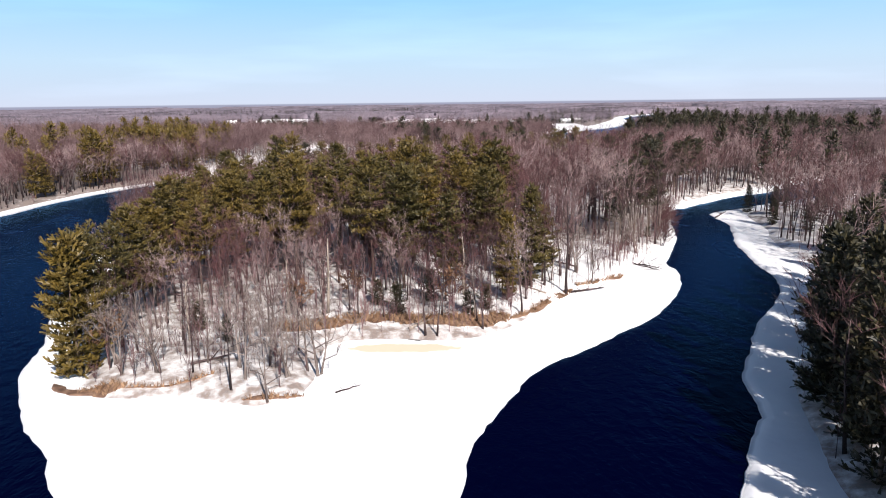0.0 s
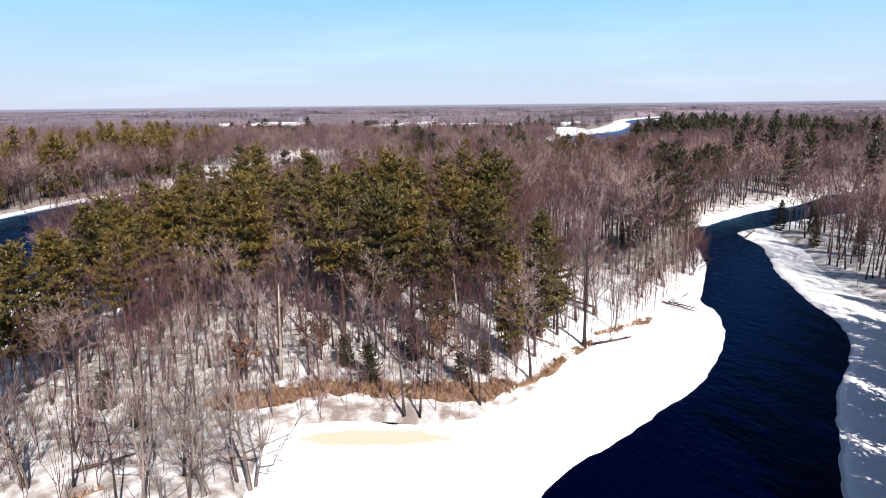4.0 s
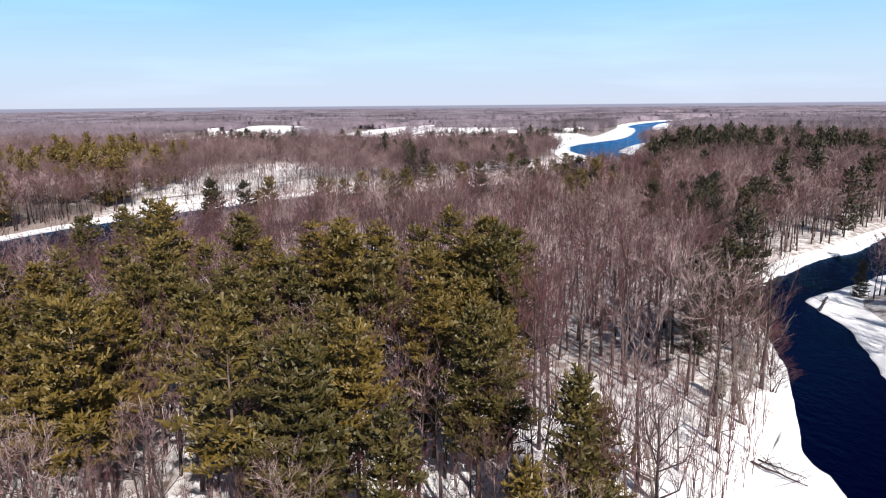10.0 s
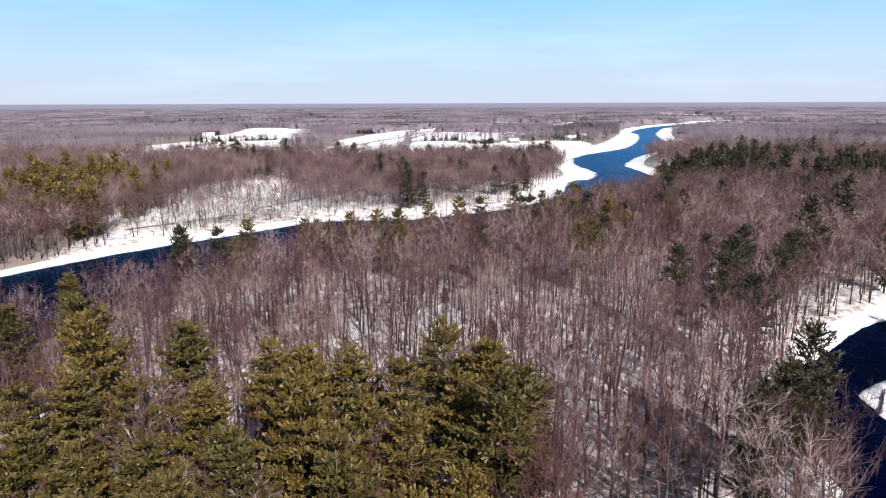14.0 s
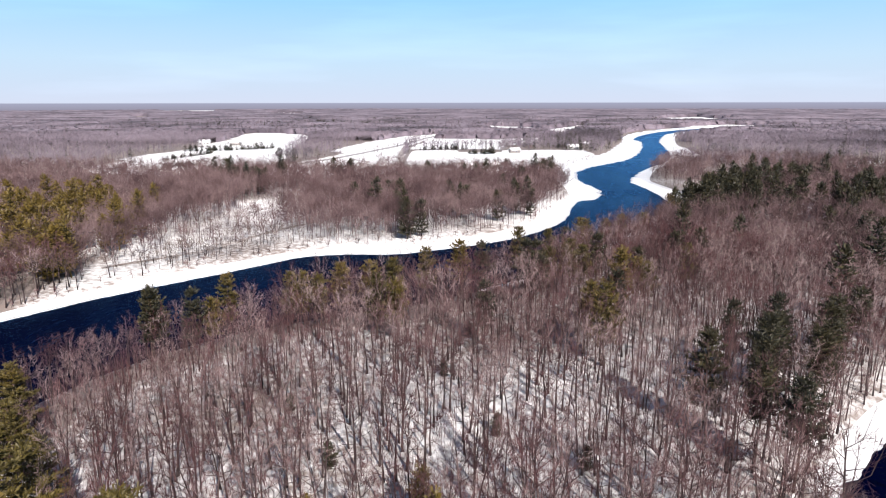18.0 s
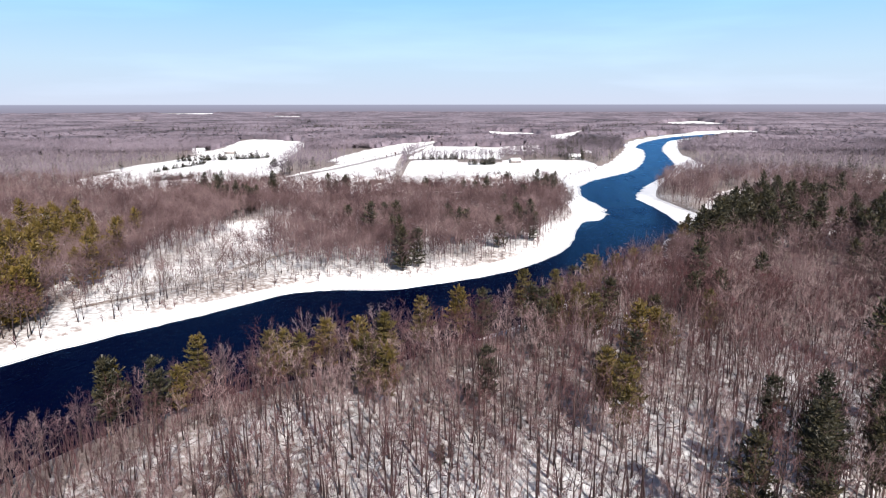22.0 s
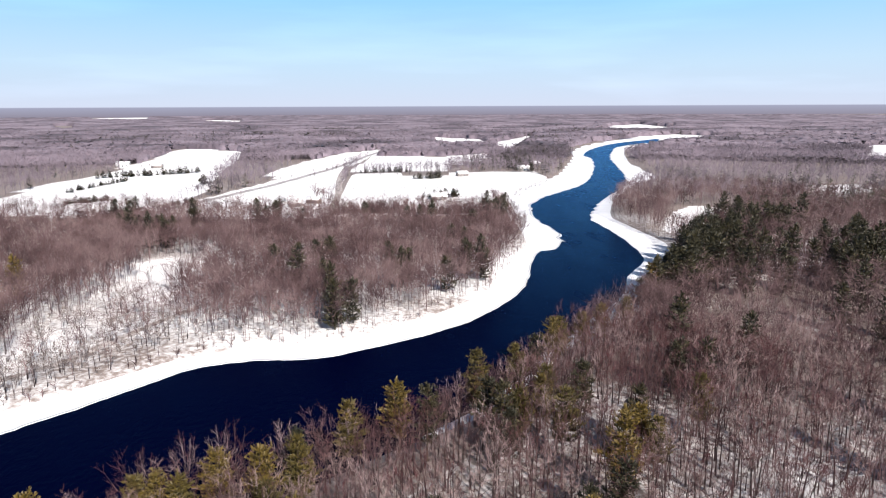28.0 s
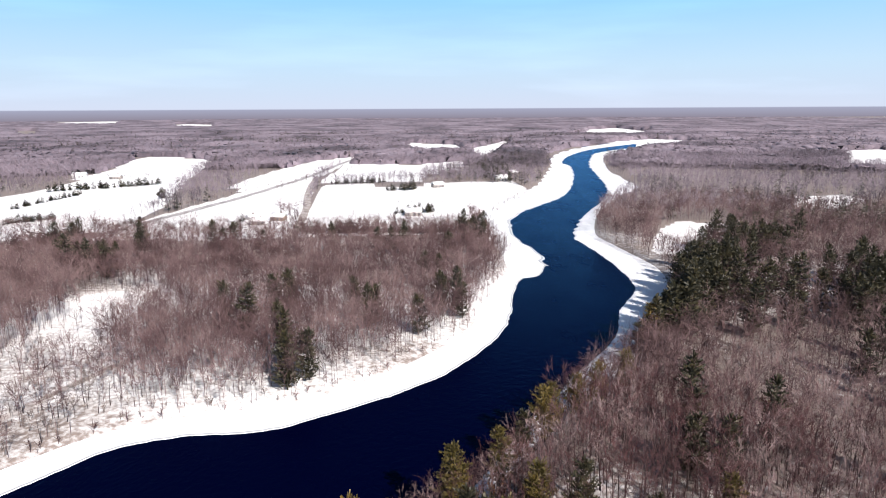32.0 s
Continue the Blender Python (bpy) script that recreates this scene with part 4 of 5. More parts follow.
rest = np.concatenate([near[is_thing][1::2], near[is_thing][::2][280:], near[~is_thing]])
models = [thing_tree("bare_tree", *bare_tree(40 + i, 15.5 + (i % 4), 3.9 + 0.5 * (i % 3), 11, 6, 11, 0.36, 0.03, 0.016, 0.32, 1.3, thin_twigs=True), BARK,
                     (TWIG, RED_TWIG, ASH_TWIG, TWIG)[i % 4], ("leafless grey-brown hardwood tree standing in snow", "leafless reddish-brown hardwood tree standing in snow",
                                                              "leafless tree with pale grey branches standing in snow", "leafless grey-brown hardwood tree standing in snow")[i % 4],
                     "bare tree", "bare trees of the point") for i in range(8)]
plant(models, pick, 0.75, 1.05, 5, np.interp(pick[:, 1], [85, 100, 135], [0.7, 0.82, 1.0]) + 0.25 * (pick[:, 0] > 14))
lean_models = [bare_tree(60 + i, 15.5 + (i % 3), 3.2 + 0.4 * (i % 4), 9, 5, 8, 0.4, 0.05, 0.017, 0.34, 1.4, 4, 3, True) for i in range(8)]


def wood_patch(models, p, lo, hi, seed, label, tones=((TWIG, 0.45), (RED_TWIG, 0.25), (ASH_TWIG, 0.3))):
    """A patch of woods: stems in one mesh, crowns of each tone in another."""
    rows = rows_for(p, lo, hi, seed)
    tagged(part("bare_stems", *scattered([m[0] for m in models], rows), BARK), "dark stems of " + label, "woods", kind="stuff")
    pick = np.random.default_rng(seed + 900).uniform(0, 1, len(rows)) + 0.22 * rough(rows[:, 0], rows[:, 1], 16, seed)
    pick = pick.argsort().argsort() / len(rows)
    kind = np.arange(len(rows)) % len(models)
    start = 0.0
    for mat, share in tones:
        mask = (pick >= start) & (pick < start + share)
        start += share
        crowns = [scattered([m[1]], rows[mask & (kind == k)]) for k, m in enumerate(models) if (mask & (kind == k)).any()]
        if crowns:
            tagged(part("bare_crowns", *joined(crowns), mat), "fine bare branches of " + label, "woods", kind="stuff")


low = (rest[:, 1] < 112) & (rest[:, 0] < 14)
west = ~low & (rest[:, 0] < -35) & (rest[:, 1] > 165) & (bank_distance(rest) < 28)
wood_patch(lean_models, rest[~low & ~west], 0.75, 1.1, 6, "a dense leafless stand on snow")
wood_patch(lean_models, rest[west], 0.58, 0.85, 18, "low leafless woods at the river bend")
wood_patch(lean_models, rest[low], 0.5, 0.85, 16, "young leafless trees at the shore")
# spreading bare trees on the tip of the point and along its shore
tip = [(-18.6, 64), (-15, 71), (-17.8, 69), (-16.6, 71.5), (-22.5, 68.5), (-24, 71), (-33, 70), (-36.5, 69.8), (-28, 73), (-20.5, 75), (-39, 73), (-25, 79),
       (-31, 76), (18, 107), (23, 112.5), (25, 107), (27, 118), (33, 122), (38, 128), (43, 137), (47, 143), (52, 160), (57, 172), (4, 89), (-56, 96)]
wide = [thing_tree("spreading_tree", *bushy_tree(50 + i, 9.0 + i, 1 + i % 3, 3.4), GREY_TWIG, GREY_TWIG,
                   "grey many-stemmed bare tree on the snowy shore", "bare tree", "bare trees along the shore") for i in range(4)]
plant(wide, tip, 0.9, 1.2, 8)

alders = [thing_tree("alder_bush", *bushy_tree(90 + i, 5.5 + i, 4, 2.6), BARK, RED_TWIG,
                     "dark reddish leafless bush leaning over the river", "bush", "bushes on the shore") for i in range(3)]
plant(alders, [(49, 143.5), (50.5, 147), (51.5, 150), (52.5, 153.5), (53.4, 157), (54.5, 160.5), (55.6, 164), (57, 168), (58.2, 171.5), (46.5, 138), (60, 177), (61.5, 183)], 0.85, 1.2, 88)

# undergrowth: thin saplings and brush
brush = woods(grid_places(-85, 64, 85, 310, 3.3, 41), 0.4)
thicket = grid_places(-85, 170, 110, 390, 1.9, 45)
thicket = thicket[(bank_distance(thicket) > 0.3) & (far_from(thicket, inner[:, 2:][::6]) < 15)]
thicket = thicket[inside(thicket, POINT)]
front_brush = woods(grid_places(-46, 72, 40, 135, 2.8, 47), 0.5)
brush = np.concatenate([thicket, front_brush[inside(front_brush, POINT)], brush[inside(brush, POINT)], woods(grid_places(75, 130, 200, 400, 4.5, 43), 0.5), woods(grid_places(28, 30, 75, 130, 3.0, 44), 0.5)])
tagged(part("saplings", *scattered([wisp(300 + i, 5.5, 1.1, 6, 0.035) for i in range(9)], rows_for(brush, 0.5, 1.5, 42)), TWIG),
       "thin leafless saplings and brush under the trees", "saplings", kind="stuff")

# woods further off
mid = np.concatenate([woods(grid_places(-430, 30, 470, 640, 5.6, 22), 1.0), woods(grid_places(75, 120, 220, 420, 6.5, 25), 1.0), woods(grid_places(-60, 300, 120, 420, 5.2, 26), 1.0), woods(grid_places(-150, 340, 110, 640, 5.6, 27), 1.0), woods(grid_places(-290, 230, -100, 560, 6.0, 28), 1.0), woods(grid_places(140, 420, 330, 700, 6.2, 29), 1.0),
                      woods(grid_places(-150, 362, 100, 530, 5.2, 30), 1.0), woods(grid_places(-210, 90, -118, 345, 5.4, 31), 1.0),
                      woods(grid_places(72, 125, 230, 330, 7.5, 32), 1.0)])
mid = mid[~((mid[:, 0] > -75) & (mid[:, 0] < 75) & (mid[:, 1] > 60) & (mid[:, 1] < 300) & inside(mid, POINT))]
mid = mid[np.abs(mid[:, 0] - 5) < 50 + 0.72 * mid[:, 1]]
OPEN = [(-104, 290), (-111, 305), (-114, 350), (-113, 376), (-110, 392), (-104, 411), (-90, 412), (-80, 402), (-60, 380), (-46, 372), (-26, 374), (-10, 372), (12, 388), (40, 401),
        (61, 430), (83, 500), (100, 500), (72, 430), (45, 396), (0, 360), (-45, 340), (-80, 300)]
bare = inside(mid, OPEN)
mid = mid[~bare | (np.arange(len(mid)) % 2 == 0)]
GLADES = [(-88, 424, 15, 26), (-92, 372, 16, 24), (-60, 355, 15, 6), (-80, 400, 12, 14), (-84, 451, 18, 13), (222, 566, 16, 24)]
for x, y, rx, ry in GLADES:
    bare = ((mid[:, 0] - x) / rx) ** 2 + ((mid[:, 1] - y) / ry) ** 2 < 1
    mid = mid[~bare | (np.arange(len(mid)) % 7 == 0)]
mid = clear_of(mid, evergreen, 2.0)
reach = np.hypot(mid[:, 0] - 10, (mid[:, 1] - 120).clip(0, None) * 0.8)
small = [bare_tree(80 + i, 14.5 + (i % 3), 3.9 + 0.4 * (i % 4), 8, 3, 9, 0.36, 0.05, 0.028, 0.36, 1.2, 3, 3, True) for i in range(8)]
wood_patch(small, mid[reach < 190], 0.7, 1.1, 7, "leafless woods along the river")
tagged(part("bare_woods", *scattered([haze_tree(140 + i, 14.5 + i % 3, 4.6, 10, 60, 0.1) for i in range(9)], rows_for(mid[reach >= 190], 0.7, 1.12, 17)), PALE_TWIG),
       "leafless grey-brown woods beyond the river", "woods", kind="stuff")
far1 = woods(grid_places(-900, 640, 900, 1200, 7.6, 23))
far1 = far1[np.abs(far1[:, 0] - 5) < 60 + 0.7 * far1[:, 1]]
tagged(part("far_woods", *scattered([haze_tree(100 + i, 14, 5.0, 8, 24, 0.2) for i in range(8)], rows_for(far1, 0.75, 1.1, 8)), HAZED_TWIG),
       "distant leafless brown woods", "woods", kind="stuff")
far2 = woods(grid_places(-1900, 1200, 1900, 2400, 22, 24))
far2 = far2[np.abs(far2[:, 0]) < 80 + 0.7 * far2[:, 1]]
tagged(part("far_woods", *scattered([haze_tree(120 + i, 13, 8, 5, 9, 0.6) for i in range(6)], rows_for(far2, 0.75, 1.15, 9)), HAZED_TWIG),
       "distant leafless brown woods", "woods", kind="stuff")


def canopy():
    """The far woods as one uneven canopy, out to the skyline."""
    rng = np.random.default_rng(5)
    r = 1100 * (4950 / 1100) ** np.linspace(0, 1, 160)
    a = np.linspace(radians(48), radians(132), 540)
    Rr, A = np.meshgrid(r, a, indexing="ij")
    X, Y = Rr * np.cos(A) + rng.normal(0, 3, Rr.shape), Rr * np.sin(A) + rng.normal(0, 3, Rr.shape)
    p = np.stack([X.ravel(), Y.ravel()], 1)
    z = height_at(p) + np.interp(Rr.ravel(), [1100, 2400], [6, 11]) + rng.uniform(-1.8, 1.8, len(p)) + 2 * rough(p[:, 0], p[:, 1], 60, 4)
    n = len(a)
    k = (np.arange(len(r) - 1)[:, None] * n + np.arange(n - 1)[None]).ravel()
    F = np.stack([k, k + n, k + n + 1, k + 1], 1)
    open_ground = in_field(p) | (bank_distance(p) < 8)
    gone = open_ground[F].any(1)
    rim = np.intersect1d(F[gone], F[~gone])
    z[rim] = height_at(p[rim]) + 0.3
    return np.column_stack([p, z]), F[~gone]


tagged(part("far_woods", *canopy(), HAZED_TWIG), "wide hazy brown woods reaching the skyline", "woods", kind="stuff")

# ---- the near bank: dead grass, logs, snags ----
def bank_strip(points, width, seed, label):
    line = spline(points, 0.7)
    s = np.arange(len(line)) * 0.7
    d = np.gradient(line, axis=0)
    side = np.column_stack([-d[:, 1], d[:, 0]]) / (np.linalg.norm(d, axis=1, keepdims=True) + 1e-6)
    w = width * (0.55 + 0.45 * rough(s, s * 0.4, 2.2, seed)).clip(0.12) * np.minimum(1, np.minimum(s, s[::-1]) / 1.5 + 0.1)
    f = np.array([-1, -0.85, -0.5, 0, 0.5, 0.85, 1.0])
    P = line[:, None] + side[:, None] * (f[None, :, None] * w[:, None, None]) + 0.25 * width * side[:, None] * rough(s, s, 1.3, seed + 3)[:, None, None] * 0.5
    z = height_at(P.reshape(-1, 2)).reshape(P.shape[:2])
    z = np.maximum(z, 0.42) + 0.07 * (1 - f ** 4) + 0.05 * rough(P[..., 0], P[..., 1], 0.6, seed) - 0.06 * (np.abs(f) > 0.9)
    n, m = P.shape[:2]
    k = (np.arange(n - 1)[:, None] * m + np.arange(m - 1)[None]).ravel()
    tagged(part("bank_strip", np.concatenate([P, z[..., None]], 2).reshape(-1, 3), np.stack([k, k + 1, k + m + 1, k + m], 1), SOIL, smooth=True),
           label, "bank", kind="structure")
    g = np.random.default_rng(seed)
    i, u = g.integers(0, n, int(n * width * 5)), g.uniform(-0.9, 0.9, int(n * width * 5))
    p = line[i] + side[i] * (u * w[i])[:, None]
    return p


tufts = [bank_strip([(-44.5, 69), (-41.5, 67.2), (-38, 67), (-35.5, 67.3)], 2.2, 1, "rust-brown dead grass at the tip of the point"),
         bank_strip([(-35.5, 67), (-32, 67.2), (-29, 68.2), (-26.5, 69.6)], 0.5, 2, "thin brown strip of bare bank in snow"),
         bank_strip([(-23, 84.5), (-18, 86), (-12, 88.5), (-6, 88), (0, 87.5), (5, 88), (9, 90)], 3.6, 3, "rust-brown grassy bank above the ice"),
         bank_strip([(9, 89), (13, 93.5), (16.5, 98.5), (20.5, 103)], 0.9, 4, "brown eroded edge of the snowy bank"),
         bank_strip([(22, 105.5), (26, 108.5), (31.5, 113)], 0.9, 5, "brown bare edge of the snowy bank"),
         bank_strip([(-21.5, 64.2), (-18, 64.8), (-15.5, 65.4)], 0.6, 6, "brown bare patch under the shore trees")]


def tuft(seed, h, blades):
    g = np.random.default_rng(seed)
    a, R = g.uniform(0, 6.28, blades), h * g.uniform(0.2, 0.7, blades)
    b0 = np.column_stack([0.08 * np.cos(a), 0.08 * np.sin(a), np.zeros(blades)])
    b1 = np.column_stack([R * np.cos(a), R * np.sin(a), h * g.uniform(0.6, 1.0, blades)])
    return strokes(b0, b1, np.full(blades, 0.035), 0.0, 3)


tagged(part("dead_grass", *scattered([tuft(500 + i, 0.7, 7) for i in range(6)], rows_for(np.concatenate(tufts), 0.6, 1.4, 51)), GRASS),
       "rust-coloured dead grass along the bank", "grass", kind="stuff")
shrub_line = np.concatenate([spline([(-44, 72), (-40, 70), (-34, 70)], 0.8), spline([(-22, 87), (-10, 90), (0, 89), (8, 92), (15, 101)], 0.9),
                             spline([(-60, 100), (-52, 86), (-47, 76)], 1.0), spline([(30, 118), (42, 135), (50, 152), (58, 176), (70, 197), (90, 217)], 1.2)])
shrub_line = shrub_line + np.random.default_rng(3).normal(0, 1.3, shrub_line.shape)
shrub_line = shrub_line[bank_distance(shrub_line) > 0.3]
tagged(part("brush", *scattered([wisp(520 + i, 2.6, 1.5, 12, 0.028) for i in range(6)], rows_for(shrub_line, 0.6, 1.4, 52)), TWIG),
       "low leafless brush along the snowy shore", "brush", kind="stuff")
shore_brush = np.concatenate([spline([(r[2], r[3]) for r in INNER[1:15]], 1.4), spline([(r[2], r[3]) for r in NORTH[2:19]], 2.2)])
shore_brush = shore_brush + np.random.default_rng(4).normal(0, 2.2, shore_brush.shape)
shore_brush = shore_brush[bank_distance(shore_brush) > 0.4]
tagged(part("brush", *scattered([wisp(540 + i, 3.4, 1.8, 9, 0.06) for i in range(6)], rows_for(shore_brush, 0.5, 1.5, 53)), TWIG),
       "low leafless brush along the river bank", "brush", kind="stuff")
# grey shrubs on the open slope of the far bank
gs = np.random.default_rng(33)
slope = np.column_stack([gs.uniform(-125, 5, 420), gs.uniform(318, 412, 420)])
slope = slope[(bank_distance(slope) > 1.5) & (bank_distance(slope) < 42)]
tagged(part("brush", *scattered([wisp(560 + i, 3.2, 1.6, 16, 0.05) for i in range(6)], rows_for(slope, 0.4, 1.3, 55)), GREY_TWIG),
       "grey leafless shrubs on the open snowy slope", "shrubs", kind="stuff")
thin_row = np.concatenate([cluster(x, y, 5, 4, 9) for x, y in [(-93, 322), (-86, 328), (-80, 334), (-90, 336), (-74, 341), (-100, 350), (-72, 358), (-102, 375), (-88, 392), (-60, 362)]])
thin_row = thin_row[bank_distance(thin_row) > 3]
wood_patch(small, thin_row, 0.4, 0.7, 58, "thin grey trees on the open slope", ((GREY_TWIG, 1.0),))
# a close row of bare trees leaning over the hidden inner shore
edge_row = spline([(r[2], r[3]) for r in INNER[1:14]], 3.0)
edge_row = np.concatenate([edge_row + np.random.default_rng(k).normal(0, 1.6, edge_row.shape) for k in (5, 6, 7)])
edge_row = edge_row[bank_distance(edge_row) > 0.4]
west = edge_row[:, 0] < -25
wood_patch(lean_models, edge_row[~west], 0.55, 0.82, 54, "leafless trees crowding the inner bank")
wood_patch(lean_models, edge_row[west], 0.5, 0.72, 56, "low leafless trees crowding the inner bank")


def log(p0, p1, r, stubs, seed, mat, label, name="fallen_log"):
    g = np.random.default_rng(seed)
    p0, p1 = np.array([*p0, 0.0]), np.array([*p1, 0.0])
    p0[2], p1[2] = max(height_at(p0[:2])[0], 0.35) + r * 0.7, max(height_at(p1[:2])[0], 0.35) + r * 0.6 + 0.15
    e = tagged(new(name), label, "log")
    n = 7
    t = np.linspace(0, 1, n)[:, None]
    line = p0 + (p1 - p0) * t + g.normal(0, 0.05, (n, 3)) * [1, 1, 0.4]
    rad = r * (1 - 0.6 * t[:, 0])
    part("trunk", *tube(line, rad, 8), mat, e)
    for k in range(stubs):
        i = g.integers(1, n - 1)
        w = np.array([g.normal(0, 1), g.normal(0, 1), g.uniform(0.0, 0.9)])
        w /= np.linalg.norm(w)
        q = line[i] + w * g.uniform(0.8, 2.4)
        q[2] = max(q[2], 0.45)
        tip_ = q + w * 0.8 + g.normal(0, 0.3, 3) * [1, 1, 0.3]
        V, F = joined([strokes([line[i]], [q], rad[i] * 0.45, rad[i] * 0.22, 4), strokes([q, q], [tip_, q + g.normal(0, 0.5, 3) + [0, 0, 0.5]], rad[i] * 0.2, 0.0, 3)])
        part("branch", V, F, mat, e)


log((-5, 84.6), (0.5, 90), 0.24, 2, 1, PALE, "pale barkless log lying across the brown bank")
log((20, 102.2), (26.5, 105.6), 0.2, 9, 2, BARK, "dark fallen tree lying out on the snowy ice")
log((35.6, 120.6), (39.3, 116.4), 0.14, 14, 3, BARK, "dark fallen branches on the snow at the bank")
log((36.8, 121.2), (40, 117.8), 0.1, 9, 4, BARK, "dark fallen branches on the snow at the bank")
log((-12, 66.2), (-9.5, 67.8), 0.1, 3, 5, BARK, "broken branch lying on the snow")
log((-30, 72), (-26, 74.5), 0.2, 4, 6, BARK, "dark fallen limb on snow among shore trees")
log((16, 100.5), (12, 104), 0.2, 4, 7, PALE, "pale fallen limb on the snowy bank")
log((24, 116), (19, 121), 0.18, 4, 8, BARK, "dark fallen limb in the snowy woods")
log((72, 172), (78, 180), 0.2, 5, 9, BARK, "dark driftwood on the icy bank")


def snag(x, y, h, seed):
    g = np.random.default_rng(seed)
    e = tagged(new("dead_snag"), "pale dead standing tree without bark", "dead tree", "dead snags")
    n = 6
    line = np.column_stack([np.cumsum(g.normal(0, 0.12, (n, 2)), 0), np.linspace(-0.2, h, n)])
    rad = np.linspace(0.24, 0.07, n)
    part("trunk", *tube(line, rad, 7), PALE, e)
    for k in range(6):
        i = g.integers(2, n)
        a = g.uniform(0, 6.28)
        q = line[i] - [0, 0, g.uniform(0, 1.0)]
        part("branch", *strokes([q], [q + np.array([math.cos(a), math.sin(a), 0.6]) * g.uniform(0.7, 2.4)], 0.06, 0.0, 4), PALE, e)
    e.matrix_basis = pose(x, y, float(height_at([x, y])[0]))


for k, (x, y, h) in enumerate([(-17, 91, 11), (-22.5, 90, 8), (-30, 86, 7), (3, 99, 10), (-33, 80, 8), (20, 128, 10), (-8, 112, 10)]):
    snag(x, y, h, 70 + k)


def leafy_oak(seed, h):
    g = np.random.default_rng(seed)
    w, t = bare_tree(seed, h, 2.6, 8, 4, 3, 0.2, 0.05, 0.02, 0.4)
    tips = t[0][g.integers(0, len(t[0]), 520)]
    way = g.normal(0, 1, (len(tips), 3))
    way /= np.linalg.norm(way, axis=1, keepdims=True)
    return joined([w, t]), sprays(tips, way, 0.4 * g.uniform(0.7, 1.3, len(tips)), 0.3, g)


oaks = [thing_tree("oak_sapling", *leafy_oak(600 + i, 6.0 + i), BARK, DRY_LEAF, "young oak still holding rust-brown dry leaves", "oak", "oaks with dry leaves", "dry_leaves")
        for i in range(2)]
plant(oaks, [(-14, 96), (1, 91), (-21, 90), (-40, 73), (-8, 268), (38, 300)], 0.65, 1.05, 61)
low_pines = [thing_tree("young_conifer", *pine(640 + i, 5.5 + i, 2.0, 0.05, 0.6, 0.34, 0.75, 0.05, 5, 0.34, 2), PINE_BARK, DARK_NEEDLES, "small dark evergreen in the understorey", "conifer",
                        "young conifers under the trees", "needles") for i in range(2)]
plant(low_pines, [(-22, 92), (-7, 90), (-10, 94), (3, 90), (6, 92), (-2, 96), (10, 98), (13, 104), (17, 112), (-28, 80), (-33, 84), (20, 119), (-14, 103), (38, 134),
                  (45, 143), (30, 160), (22, 175), (-30, 175), (-12, 190), (15, 200), (28, 190), (-22, 210), (6, 225), (40, 230), (-40, 240), (12, 250), (30, 276), (-5, 258)], 0.4, 0.8, 62)

# ---- the farm country beyond the river ----
def strip(name, points, half, mat, label, lift, step=4.0):
    line = spline(points, step)
    d = np.gradient(line, axis=0)
    side = np.column_stack([-d[:, 1], d[:, 0]]) / (np.linalg.norm(d, axis=1, keepdims=True) + 1e-6)
    s = np.arange(len(line)) * step
    w = half * (1 + 0.12 * rough(s, s, 15, 2))
    P = np.stack([line + side * w[:, None], line, line - side * w[:, None]], 1)
    z = height_at(P.reshape(-1, 2)).reshape(P.shape[:2]) + lift
    n = len(line)
    k = (np.arange(n - 1)[:, None] * 3 + np.arange(2)[None]).ravel()
    return tagged(part(name, np.concatenate([P, z[..., None]], 2).reshape(-1, 3), np.stack([k, k + 3, k + 4, k + 1], 1), mat, smooth=True), label, "road", kind="structure")


def asphalt_material(name, dark, light):
    m, n, l, b = material(name, 0.9)
    l.new(ramp_of(n, l, world_noise(n, l, 0.22, 5, 0.7), [(0.35, dark), (0.6, light)]), b.inputs["Base Color"])
    return m


ROADWAY = asphalt_material("salted_road", (0.2, 0.19, 0.19), (0.45, 0.43, 0.43))
TRACK = asphalt_material("muddy_track", (0.16, 0.12, 0.1), (0.5, 0.46, 0.44))
strip("road", [(-190, 540), (-160, 606), (-136, 682), (-99, 792), (-51, 980), (-9, 1217), (45, 1440), (86, 1656), (100, 2300)], 3.6, ROADWAY,
      "grey salted road between snowy fields", 0.35)
strip("farm_lane", [(-31, 590), (-32, 700), (-38, 800), (-41, 876), (-41, 978)], 3.0, TRACK, "rutted brown farm lane across the snow", 0.3)
strip("track", [(-112, 318), (-97, 332), (-86, 346), (-75, 369), (-63, 393), (-52, 411), (-40, 440)], 1.4, TRACK, "muddy track along the wooded bank", 0.12, 2.0)


def yard_tree(kind, seed, h):
    if kind == "spruce":
        return thing_tree("spruce_tree", strokes([[0, 0, -0.2]], [[0, 0, h * 0.4]], 0.18, 0.1, 5), clump(seed, h, h * 0.42, 90), PINE_BARK, DARK_NEEDLES,
                          "dark spruce of a planted windbreak in a snowy field", "spruce tree", "windbreak spruces", "needles")
    g = np.random.default_rng(seed)
    V, F = haze_tree(seed, h, h * 0.45, 14, 70, 0.1)
    return thing_tree("hedge_tree", *[strokes([[0, 0, -0.2]], [[0, 0, h * 0.5]], 0.2, 0.1, 5), (V, F)], BARK, TWIG, "bare brown hedgerow tree beside a snowy field",
                      "bare tree", "hedgerow trees")


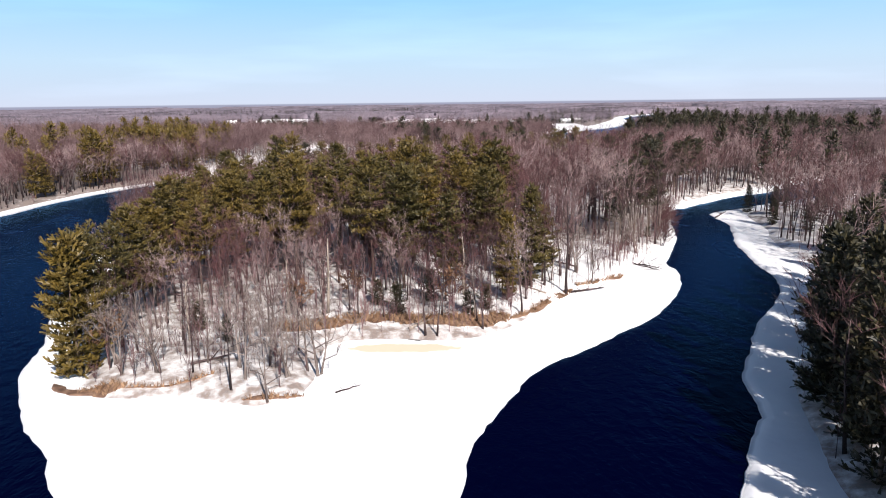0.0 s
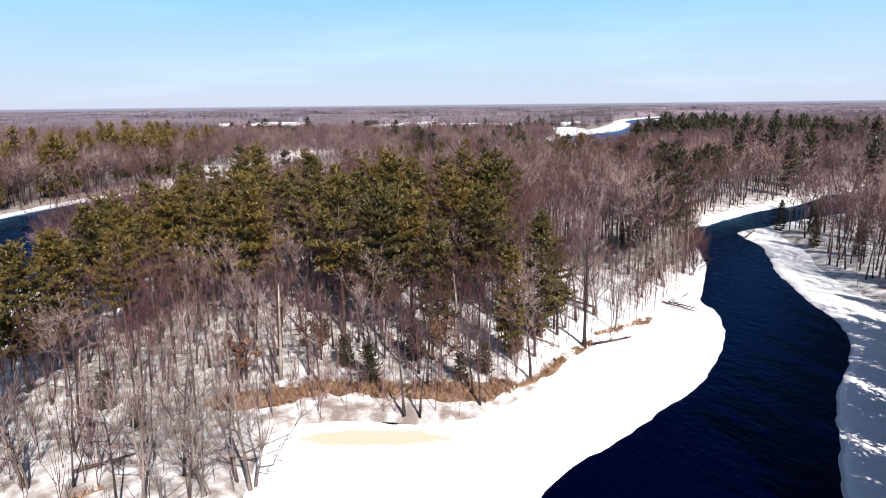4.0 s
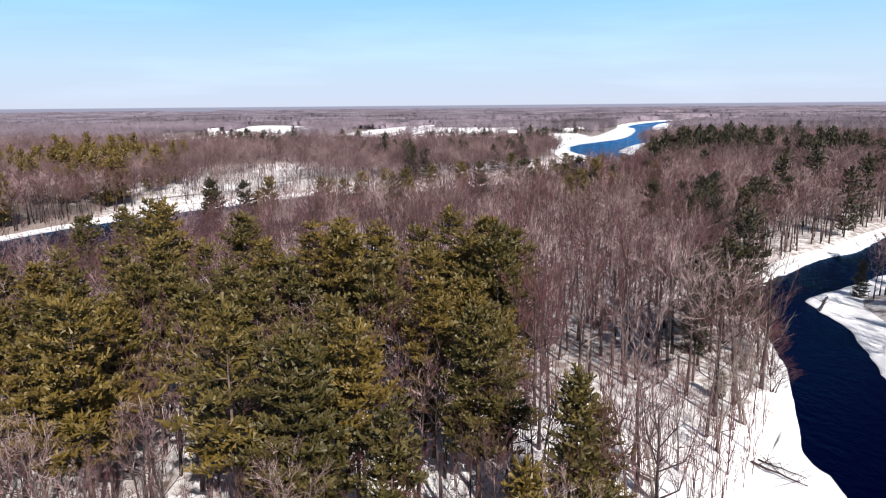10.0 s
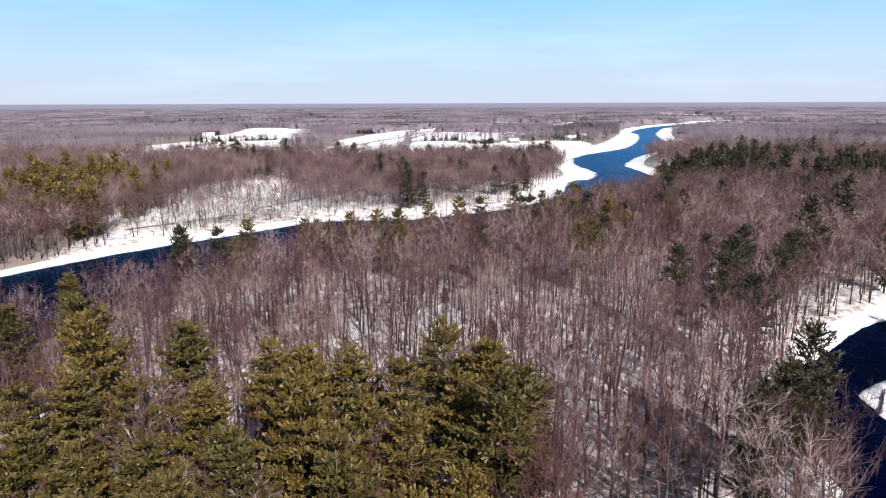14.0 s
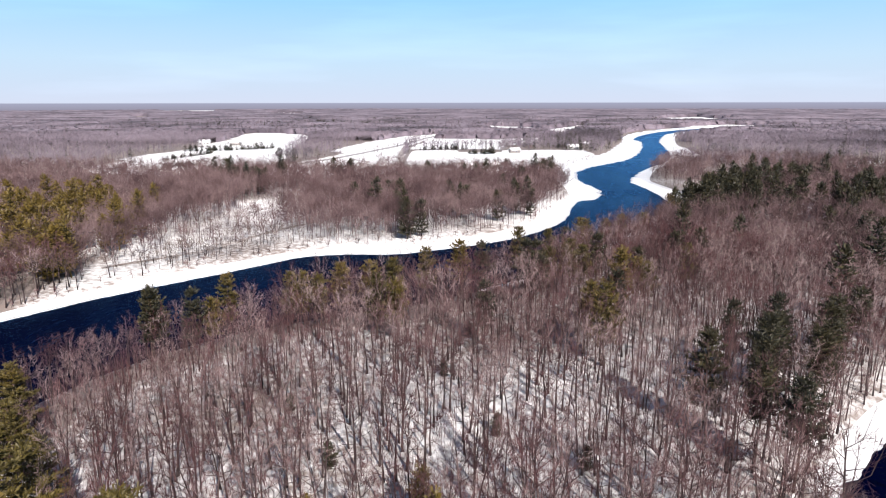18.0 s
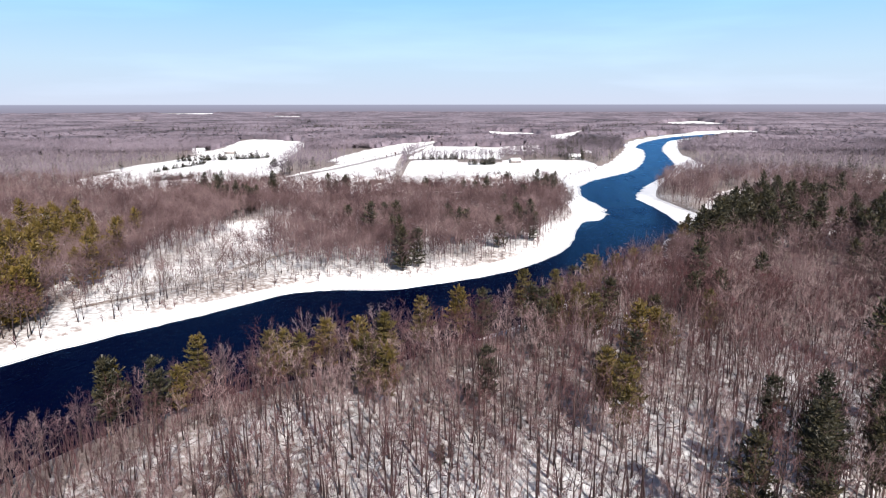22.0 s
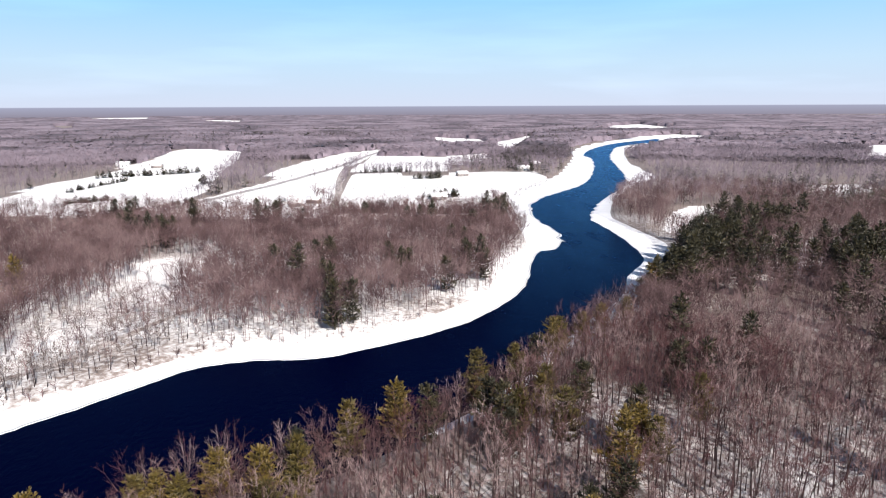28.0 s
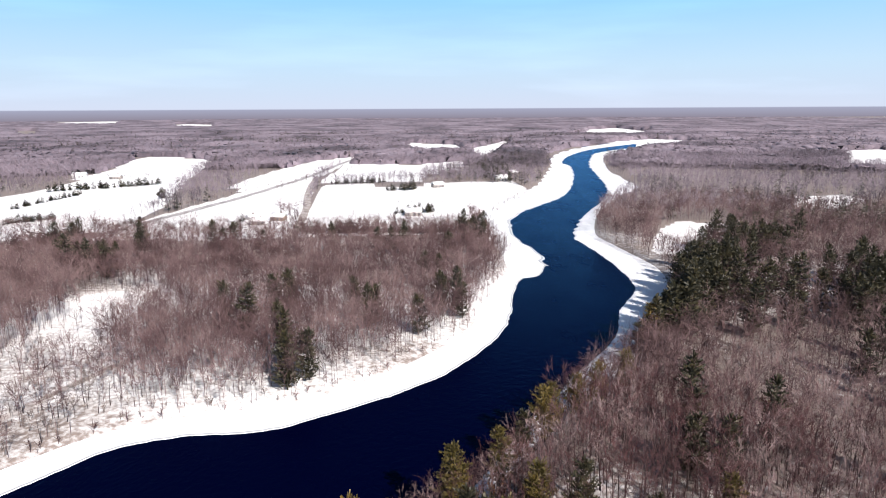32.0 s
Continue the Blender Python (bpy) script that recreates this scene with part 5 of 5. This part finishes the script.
HEDGES = [("spruce", -269, 753, -253, 845, 16, 5), ("spruce", -238, 674, -214, 694, 13, 6), ("spruce", -292, 872, -205, 921, 20, 8),
          ("hedge", -296, 1000, -234, 1019, 10, 5), ("spruce", -168, 804, -166, 801, 3, 10), ("spruce", -155, 648, -147, 687, 7, 4),
          ("hedge", -143, 735, -122, 790, 12, 5), ("hedge", -118, 800, -84, 870, 9, 4), ("hedge", -70, 850, -45, 1000, 14, 7),
          ("spruce", -19, 898, 34, 901, 13, 7), ("spruce", 37, 829, 65, 841, 6, 8), ("hedge", -23, 747, 83, 731, 26, 2.4),
          ("spruce", 38, 684, 66, 692, 8, 7), ("spruce", -26, 612, 82, 600, 40, 8), ("hedge", -51, 690, -36, 683, 9, 11), ("hedge", -66, 636, -40, 645, 8, 6),
          ("spruce", -74, 662, -74, 663, 1, 9), ("hedge", -85, 612, -80, 618, 3, 8), ("spruce", -187, 560, -172, 620, 15, 9),
          ("hedge", -15, 985, 15, 1160, 10, 7), ("hedge", 60, 880, 110, 890, 9, 7), ("hedge", 78, 915, 130, 1040, 16, 8), ("hedge", 95, 660, 168, 800, 18, 7)]
kinds = {"spruce": [yard_tree("spruce", 700 + i, 9.0) for i in range(3)], "hedge": [yard_tree("hedge", 720 + i, 8.0) for i in range(3)]}
used = {"spruce": 0, "hedge": 0}
g = np.random.default_rng(9)
for kind, x0, y0, x1, y1, n, h in HEDGES:
    n = n if n < 6 or kind == "hedge" else int(n * 2)
    for f in np.linspace(0, 1, n):
        x, y = x0 + (x1 - x0) * f + g.normal(0, 1.6), y0 + (y1 - y0) * f + g.normal(0, 3.0 if n > 4 else 0.3)
        s = h / (9.0 if kind == "spruce" else 8.0) * g.uniform(0.55, 1.25)
        at = Matrix.LocRotScale((x, y, float(height_at([x, y])[0])), Euler((0, 0, g.uniform(0, 6.28))), None)
        i = used[kind]
        ob = kinds[kind][i] if i < 3 else copy_thing(kinds[kind][i % 3], at)
        ob.matrix_basis = at
        ob.scale = (s, s, s)
        used[kind] += 1


def box(x0, y0, z0, x1, y1, z1):
    V = np.array([(x, y, z) for x in (x0, x1) for y in (y0, y1) for z in (z0, z1)], float)
    return V, np.array([(0, 1, 3, 2), (4, 6, 7, 5), (0, 4, 5, 1), (2, 3, 7, 6), (0, 2, 6, 4), (1, 5, 7, 3)])


def paint_material(name, c):
    m, n, l, b = material(name, 0.7)
    l.new(ramp_of(n, l, world_noise(n, l, 0.6, 4), [(0.3, tuple(v * 0.8 for v in c)), (0.7, c)]), b.inputs["Base Color"])
    return m


WALLS = [paint_material("tan_siding", (0.3, 0.27, 0.25)), paint_material("white_siding", (0.72, 0.71, 0.7)), paint_material("brown_siding", (0.2, 0.14, 0.11))]
GLASS = paint_material("window_glass", (0.05, 0.06, 0.08))


def house(x, y, turn, w, d, h, wall, label):
    e = tagged(new("house"), label, "house", "houses beyond the river")
    part("wall", *box(-w / 2, -d / 2, -0.3, w / 2, d / 2, h), wall, e)
    o, r = 0.5, d * 0.32
    V = np.array([(-w / 2 - o, -d / 2 - o, h - 0.1), (w / 2 + o, -d / 2 - o, h - 0.1), (w / 2 + o, d / 2 + o, h - 0.1), (-w / 2 - o, d / 2 + o, h - 0.1), (-w / 2 - o, 0, h + r), (w / 2 + o, 0, h + r)])
    V = np.concatenate([V, V + [0, 0, 0.3]])
    F = [(6, 7, 11, 10), (8, 9, 10, 11), (0, 4, 5, 1), (3, 2, 5, 4), (0, 1, 7, 6), (2, 3, 9, 8), (0, 6, 10, 4), (3, 4, 10, 9), (1, 5, 11, 7), (2, 8, 11, 5)]
    part("roof", V, np.array(F), ICE, e, "snow-covered gable roof")
    for k, f in enumerate((-0.3, 0.05, 0.33)):
        part("window" if k != 1 else "door", *box(f * w - 0.6, -d / 2 - 0.06, 0.9 if k != 1 else 0.0, f * w + 0.6, -d / 2 + 0.02, 2.2), GLASS, e)
    part("chimney", *box(w * 0.2, -0.4, h, w * 0.2 + 0.8, 0.4, h + r + 1.0), WALLS[2], e)
    e.matrix_basis = pose(x, y, float(height_at([x, y])[0]), 0, 0, turn)


house(-60, 650, 10, 9, 7, 2.8, WALLS[0], "tan house with a snowy roof beside bare trees")
house(-48, 668, -15, 10, 7, 2.8, WALLS[2], "dark brown house with a snowy roof by the lane")
house(-68, 672, 40, 6, 5, 2.4, WALLS[1], "small white shed with a snowy roof in a field")
house(-322, 1015, 5, 15, 9, 3.4, WALLS[1], "white farmhouse with a snowy roof by a windbreak")
house(-272, 990, -10, 12, 8, 3.2, WALLS[0], "tan farmhouse with a snowy roof at the woods")
house(50, 676, 0, 12, 8, 3.0, WALLS[0], "low tan house beside dark spruces in snow")
house(88, 850, 20, 11, 8, 3.0, WALLS[0], "tan house with a snowy roof near an orchard")
house(165, 905, 0, 13, 9, 3.2, WALLS[1], "white house with a snowy roof among conifers")
house(190, 960, 30, 12, 8, 3.2, WALLS[0], "tan house with a snowy roof among conifers")
